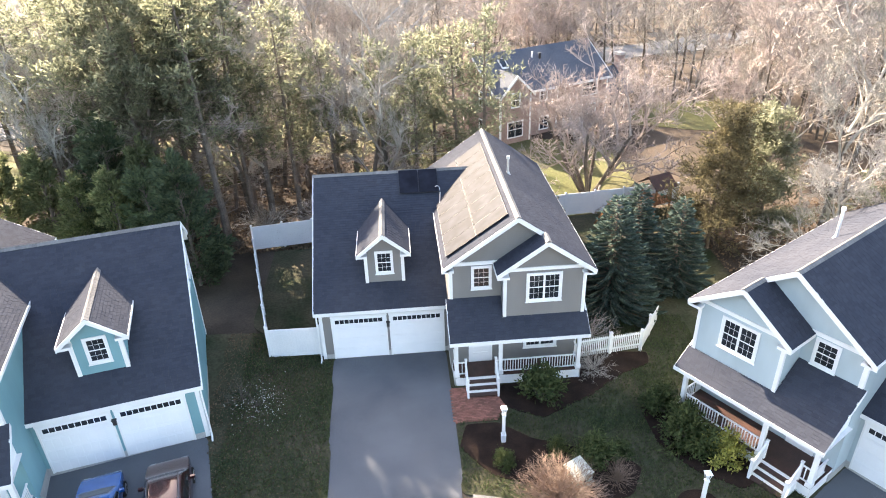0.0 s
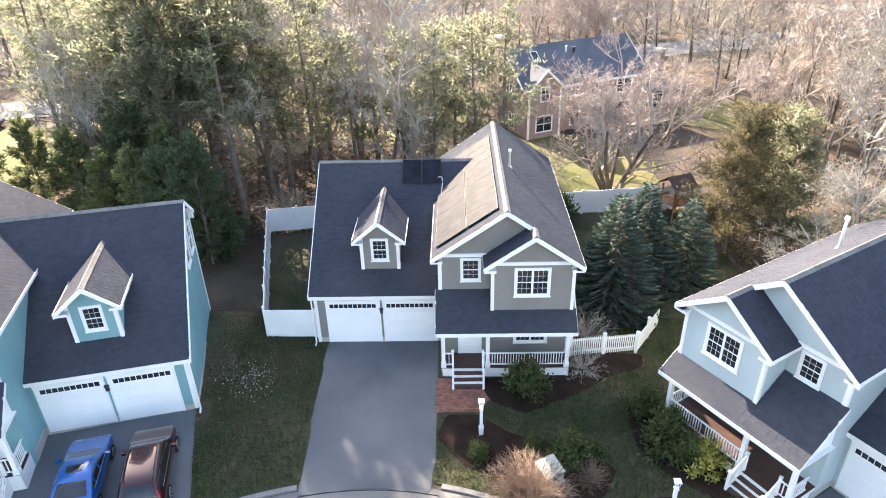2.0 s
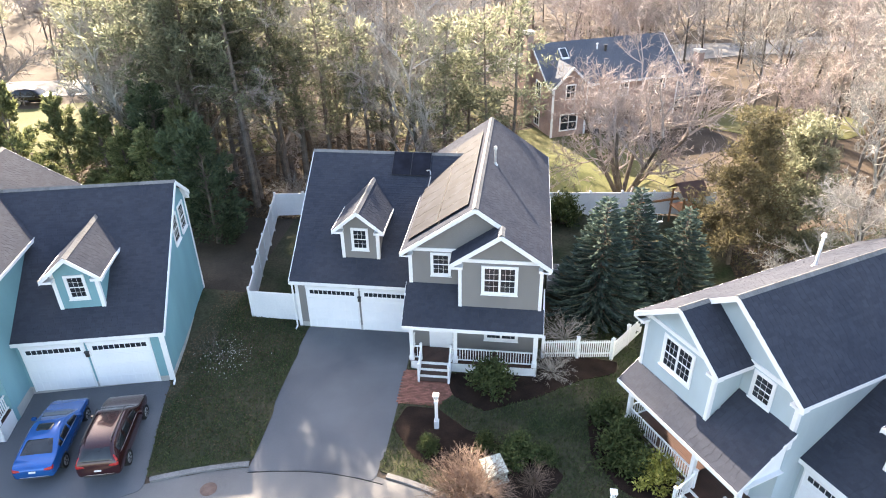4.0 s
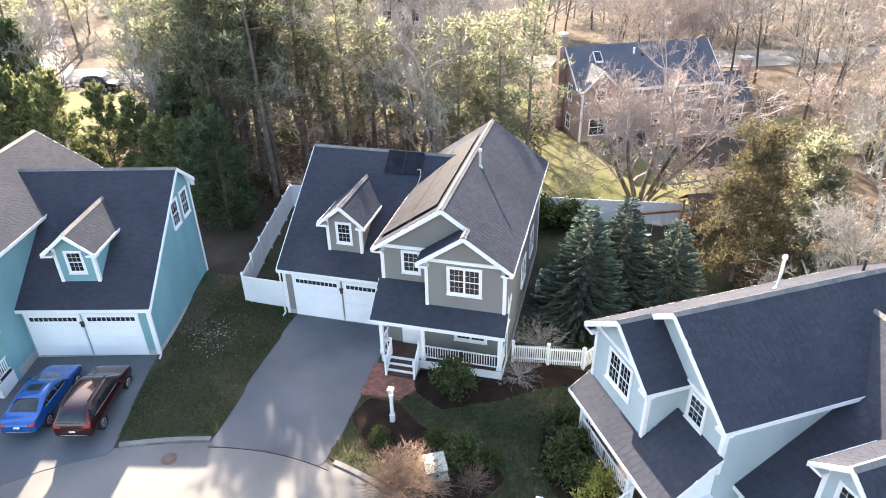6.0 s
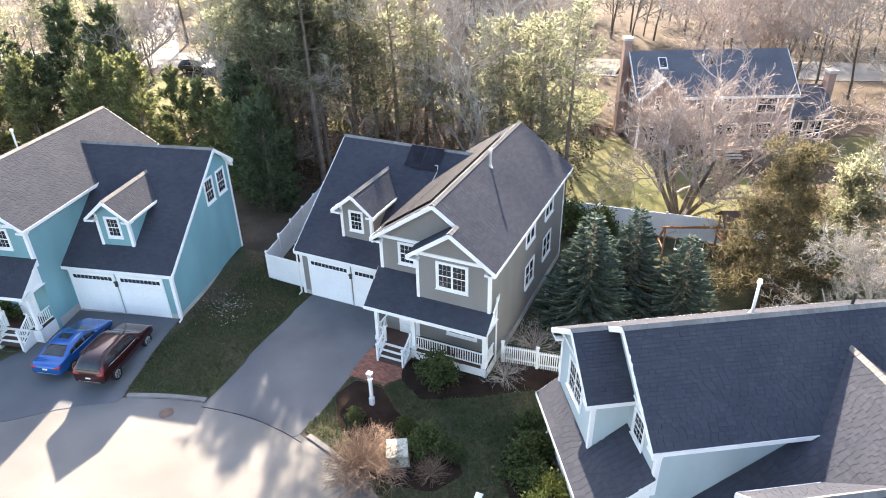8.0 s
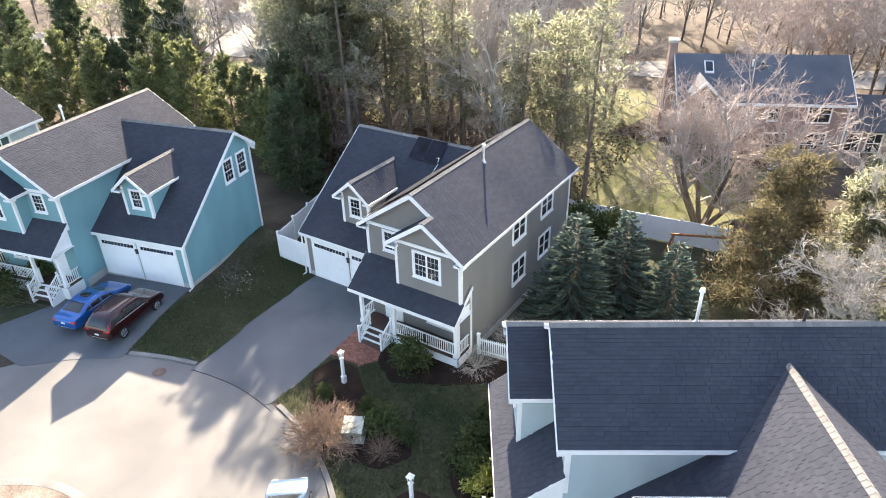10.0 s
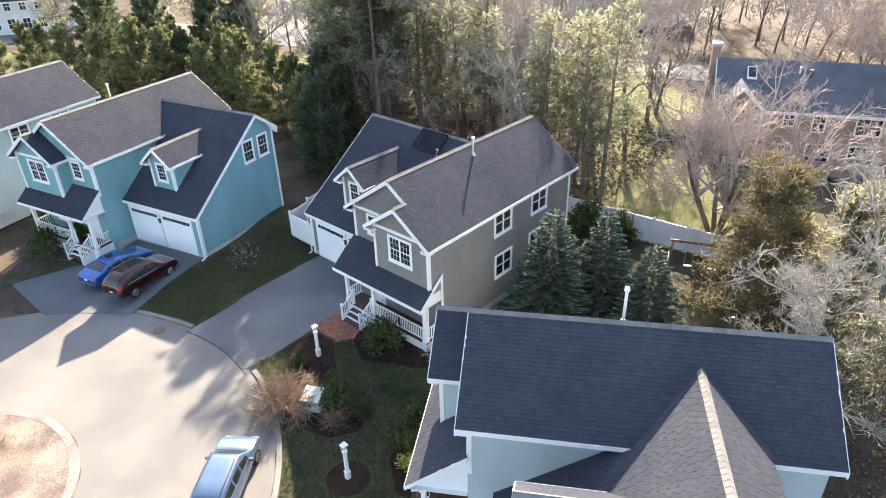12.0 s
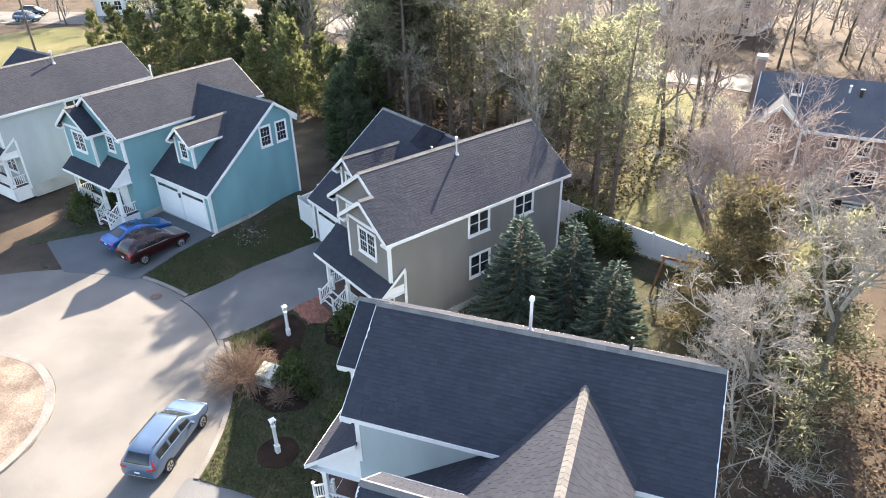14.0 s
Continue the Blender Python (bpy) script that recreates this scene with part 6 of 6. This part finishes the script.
    if chimney:
        for cx, cy, cz in ((-0.4, d * 0.55, ridge + 1.0),) + (((w + wing + 0.3, d * 0.45, eave + 0.7),) if wing else ()):
            bm = B()
            box(bm, cx - 0.32, cx + 0.32, cy - 0.45, cy + 0.45, -1.5, cz)
            ch = part("chimney", bm, M_BRICKW, top)
            bm = B()
            box(bm, cx - 0.4, cx + 0.4, cy - 0.53, cy + 0.53, cz, cz + 0.25)
            part("chimney_cap", bm, M_CONC, ch)
    return top


# far roof: sky reflection and haze are put into this lighter blue-grey
M_BLUESH = grainy("weathered_blue_grey_shingle", (0.085, 0.095, 0.115), (0.125, 0.133, 0.15), 0.5, 30, 0.85, 0.3)
BRICK_M = pose(8.65, 60.23, 0.16, 0, 0, 25)
W_, D_, EAVE_, TOP_ = 13.7, 7.4, 4.84, 7.63
brick_house = far_house(BRICK_M, W_, D_, EAVE_, TOP_, M_BRICKW, "brown brick two-storey house with a dark roof and a timber deck", True, 4.3, roof_mat=M_BLUESH,
                        openings=((0.41, 3.95, 0.75, 0.95), (0.57, 3.8, 0.8, 1.35), (0.83, 3.75, 1.7, 1.4), (0.42, 1.15, 0.9, 1.2), (0.60, 1.0, 1.7, 1.9), (0.83, 1.05, 1.8, 1.9)))
sl_ = (TOP_ - EAVE_) / (D_ / 2)
for px_, py_, pw_, ph_ in ((2.15, 2.0, 0.75, 0.95),):
    bm = B()
    z0_, z1_ = EAVE_ + py_ * sl_ + 0.12, EAVE_ + (py_ + ph_) * sl_ + 0.12
    prism(bm, [(px_, py_, z0_), (px_ + pw_, py_, z0_), (px_ + pw_, py_ + ph_, z1_), (px_, py_ + ph_, z1_)], (0, 0, 0.12))
    sk = part("skylight", bm, M_TRIM, brick_house, "white framed skylight")
    bm = B()
    prism(bm, [(px_ + 0.08, py_ + 0.08, z0_ + 0.08 * sl_ + 0.125), (px_ + pw_ - 0.08, py_ + 0.08, z0_ + 0.08 * sl_ + 0.125), (px_ + pw_ - 0.08, py_ + ph_ - 0.08, z1_ - 0.08 * sl_ + 0.125), (px_ + 0.08, py_ + ph_ - 0.08, z1_ - 0.08 * sl_ + 0.125)], (0, 0, 0.02))
    part("skylight_glass", bm, M_PANE, sk)
for px_, py_, r_, m_ in ((6.1, 2.7, 0.07, M_TRIM), (6.9, 2.5, 0.13, M_DARK)):
    bm = B()
    zz_ = EAVE_ + py_ * sl_
    tube(bm, (px_, py_, zz_), (px_, py_, zz_ + 0.55), r_, r_, 10)
    tube(bm, (px_, py_, zz_ + 0.55), (px_, py_, zz_ + 0.63), r_ * 1.6, r_ * 1.3, 10)
    part("roof_vent", bm, m_, brick_house)
for px_ in (0.02, 3.4):
    bm = B()
    box(bm, px_ - 0.09, px_ + 0.09, -0.95, -0.82, 0.0, EAVE_ - 0.1)
    part("corner_board", bm, M_TRIM, brick_house)
bm = B()
box(bm, W_ - 0.09, W_ + 0.05, -0.06, 0.06, 0.0, EAVE_ - 0.2)
part("corner_board", bm, M_TRIM, brick_house)
# timber deck with lattice skirt, rail and steps
M_DECKG = grainy("weathered_grey_deck_wood", (0.20, 0.17, 0.15), (0.32, 0.28, 0.25), 1.2, 14, 0.85, 0.3)
deck_ = thing("timber_deck", BRICK_M, "weathered grey timber deck with a lattice skirt", "deck")
bm = B()
for k in range(18):
    box(bm, 6.6, 14.8, -2.6 + k * 0.145, -2.6 + k * 0.145 + 0.135, 0.62, 0.66)
part("decking", bm, M_DECKG, deck_)
bm = B()
box(bm, 6.6, 14.8, -2.66, -2.6, 0.46, 0.67)
box(bm, 6.54, 6.6, -2.66, 0.0, 0.46, 0.67)
part("rim_board", bm, M_DECKG, deck_)
bm = B()
for k in range(60):
    xk = 8.9 + k * 0.1
    bar(bm, (xk, -2.62, -0.3), (min(14.8, xk + 0.7), -2.62, 0.46), 0.03, 0.012, (0, 1, 0))
    bar(bm, (min(14.8, xk + 0.7), -2.64, -0.3), (xk, -2.64, 0.46), 0.03, 0.012, (0, 1, 0))
tagged(part("lattice", bm, M_DECKG, deck_), kind="stuff")
for k in range(4):
    bm = B()
    box(bm, 7.1, 8.6, -2.95 - 0.3 * k, -2.66 - 0.3 * k, 0.46 - 0.17 * k, 0.51 - 0.17 * k)
    part("step", bm, M_CONC, deck_)
    bm = B()
    box(bm, 7.12, 8.58, -2.70 - 0.3 * k, -2.67 - 0.3 * k, 0.30 - 0.17 * k, 0.46 - 0.17 * k)
    part("riser", bm, M_DECKG, deck_)
for k in range(5):
    bm = B()
    xk = 8.7 + k * 1.5
    box(bm, xk - 0.05, xk + 0.05, -2.6, -2.5, 0.6, 1.62)
    part("post", bm, M_DECKG, deck_)
    if k < 4:
        bm = B()
        box(bm, xk + 0.05, xk + 1.45, -2.58, -2.52, 1.5, 1.57)
        part("rail", bm, M_DECKG, deck_)
        for j in range(10):
            bm = B()
            xj = xk + 0.12 + j * 0.14
            box(bm, xj, xj + 0.035, -2.57, -2.535, 0.66, 1.5)
            part("baluster", bm, M_DECKG, deck_)
M_WHITEW = siding("white_clapboard", (0.62, 0.63, 0.63))
far_house(pose(-34, 106, 0.0, 0, 0, 10), 17, 8.5, 5.4, 8.6, M_WHITEW, "white two-storey house beyond the street", False, 0, True)
far_house(pose(-104, 40, 0.0, 0, 0, 60), 14, 8.5, 5.4, 8.6, M_WHITEW, "white two-storey house beyond the street", False, 0, True)

# ---- play set in the back yard ----
ps = thing("play_set", pose(14.0, 41.6, land(14, 41.6), 0, 0, 22), "cedar swing set with a roofed tower", "play set")
bm = B()
bar(bm, (-0.2, 0, 2.15), (3.6, 0, 2.15), 0.1, 0.14)
part("swing_beam", bm, M_WOOD, ps)
for sy in (-1, 1):
    bm = B()
    bar(bm, (0, 0, 2.15), (-0.3, sy * 1.1, 0), 0.1, 0.1)
    part("leg", bm, M_WOOD, ps)
bm = B()
bar(bm, (-0.2, -0.6, 1.0), (-0.2, 0.6, 1.0), 0.06, 0.1)
part("brace", bm, M_WOOD, ps)
for x, y in ((3.6, -0.7), (5.0, -0.7), (3.6, 0.7), (5.0, 0.7)):
    bm = B()
    box(bm, x - 0.05, x + 0.05, y - 0.05, y + 0.05, 0, 2.6)
    part("post", bm, M_WOOD, ps)
bm = B()
box(bm, 3.5, 5.1, -0.8, 0.8, 1.35, 1.42)
part("platform", bm, M_WOOD, ps)
for k in range(10):
    bm = B()
    box(bm, 3.56 + k * 0.155, 3.56 + k * 0.155 + 0.08, -0.8, -0.77, 1.4, 2.0)
    part("slat", bm, M_WOOD, ps)
bm = B()
prism(bm, [(3.3, -1.0, 2.55), (5.3, -1.0, 2.55), (5.3, 0, 3.3), (3.3, 0, 3.3)], (0, 0, 0.05))
prism(bm, [(3.3, 1.0, 2.55), (5.3, 1.0, 2.55), (5.3, 0, 3.3), (3.3, 0, 3.3)], (0, 0, 0.05))
M_TARP = grainy("dark_stained_roof_boards", (0.06, 0.03, 0.02), (0.11, 0.05, 0.035), 2, 20, 0.7, 0.2)
part("tower_roof", bm, M_TARP, ps)
M_SLIDE = grainy("green_plastic", (0.02, 0.14, 0.10), (0.03, 0.2, 0.14), 2, 20, 0.35, 0.0)
bm = B()
prism(bm, [(5.05, -0.3, 1.4), (5.05, 0.3, 1.4), (7.2, 0.3, 0.15), (7.2, -0.3, 0.15)], (0, 0, 0.04))
for sy in (-0.3, 0.26):
    prism(bm, [(5.05, sy, 1.4), (5.05, sy, 1.6), (7.2, sy, 0.35), (7.2, sy, 0.15)], (0, 0.04, 0))
part("slide", bm, M_SLIDE, ps)
for x in (1.0, 2.4):
    bm = B()
    for sy in (-0.22, 0.22):
        tube(bm, (x + sy, 0, 2.1), (x + sy, 0, 0.55), 0.01, 0.01, 4)
    box(bm, x - 0.24, x + 0.24, -0.09, 0.09, 0.5, 0.54)
    part("swing", bm, M_VINYL, ps)

# condensers beside the grey house
M_ACG = grainy("painted_sheet_metal", (0.30, 0.30, 0.29), (0.4, 0.4, 0.39), 3, 30, 0.5, 0.05)
for x, y in ((8.75, 34.2), (8.8, 35.5)):
    ac = thing("air_conditioner", pose(x, y, land(x, y)), "grey outdoor cooling unit on the gravel", "air conditioner", "cooling units")
    bm = B()
    box(bm, -0.36, 0.36, -0.36, 0.36, 0.0, 0.75)
    part("case", bm, M_ACG, ac)
    bm = B()
    tube(bm, (0, 0, 0.75), (0, 0, 0.78), 0.32, 0.31, 20)
    part("fan_grille", bm, M_DARK, ac)

# brick paving of the front walk
bm = B()
box(bm, -0.097, 0.097, -0.047, 0.047, -0.06, 0.0)
BRK = mesh_of(bm, "brick", M_BRICK)
M_JOINT = grainy("joint_sand", (0.12, 0.09, 0.07), (0.18, 0.14, 0.11), 3, 30, 0.95, 0.3)
walk_bed = sheet("front_path", lambda x, y: inpoly(x, y, WALKP), 1, 4, 23.3, 25.8, 0.1, -0.02, M_JOINT, "red paver path to the porch steps", "path")
rb = random.Random(3)
for j in range(24):
    for i in range(14):
        x, y = 1.15 + i * 0.2 + (0.1 if j % 2 else 0), 23.5 + j * 0.1
        if inpoly(x, y, WALKP):
            o = new("brick", BRK)
            o.parent = walk_bed
            o.location = (x, y, land(x, y) + 0.012 + rb.uniform(-0.003, 0.003))
            o.rotation_euler = (0, 0, rb.uniform(-0.02, 0.02))
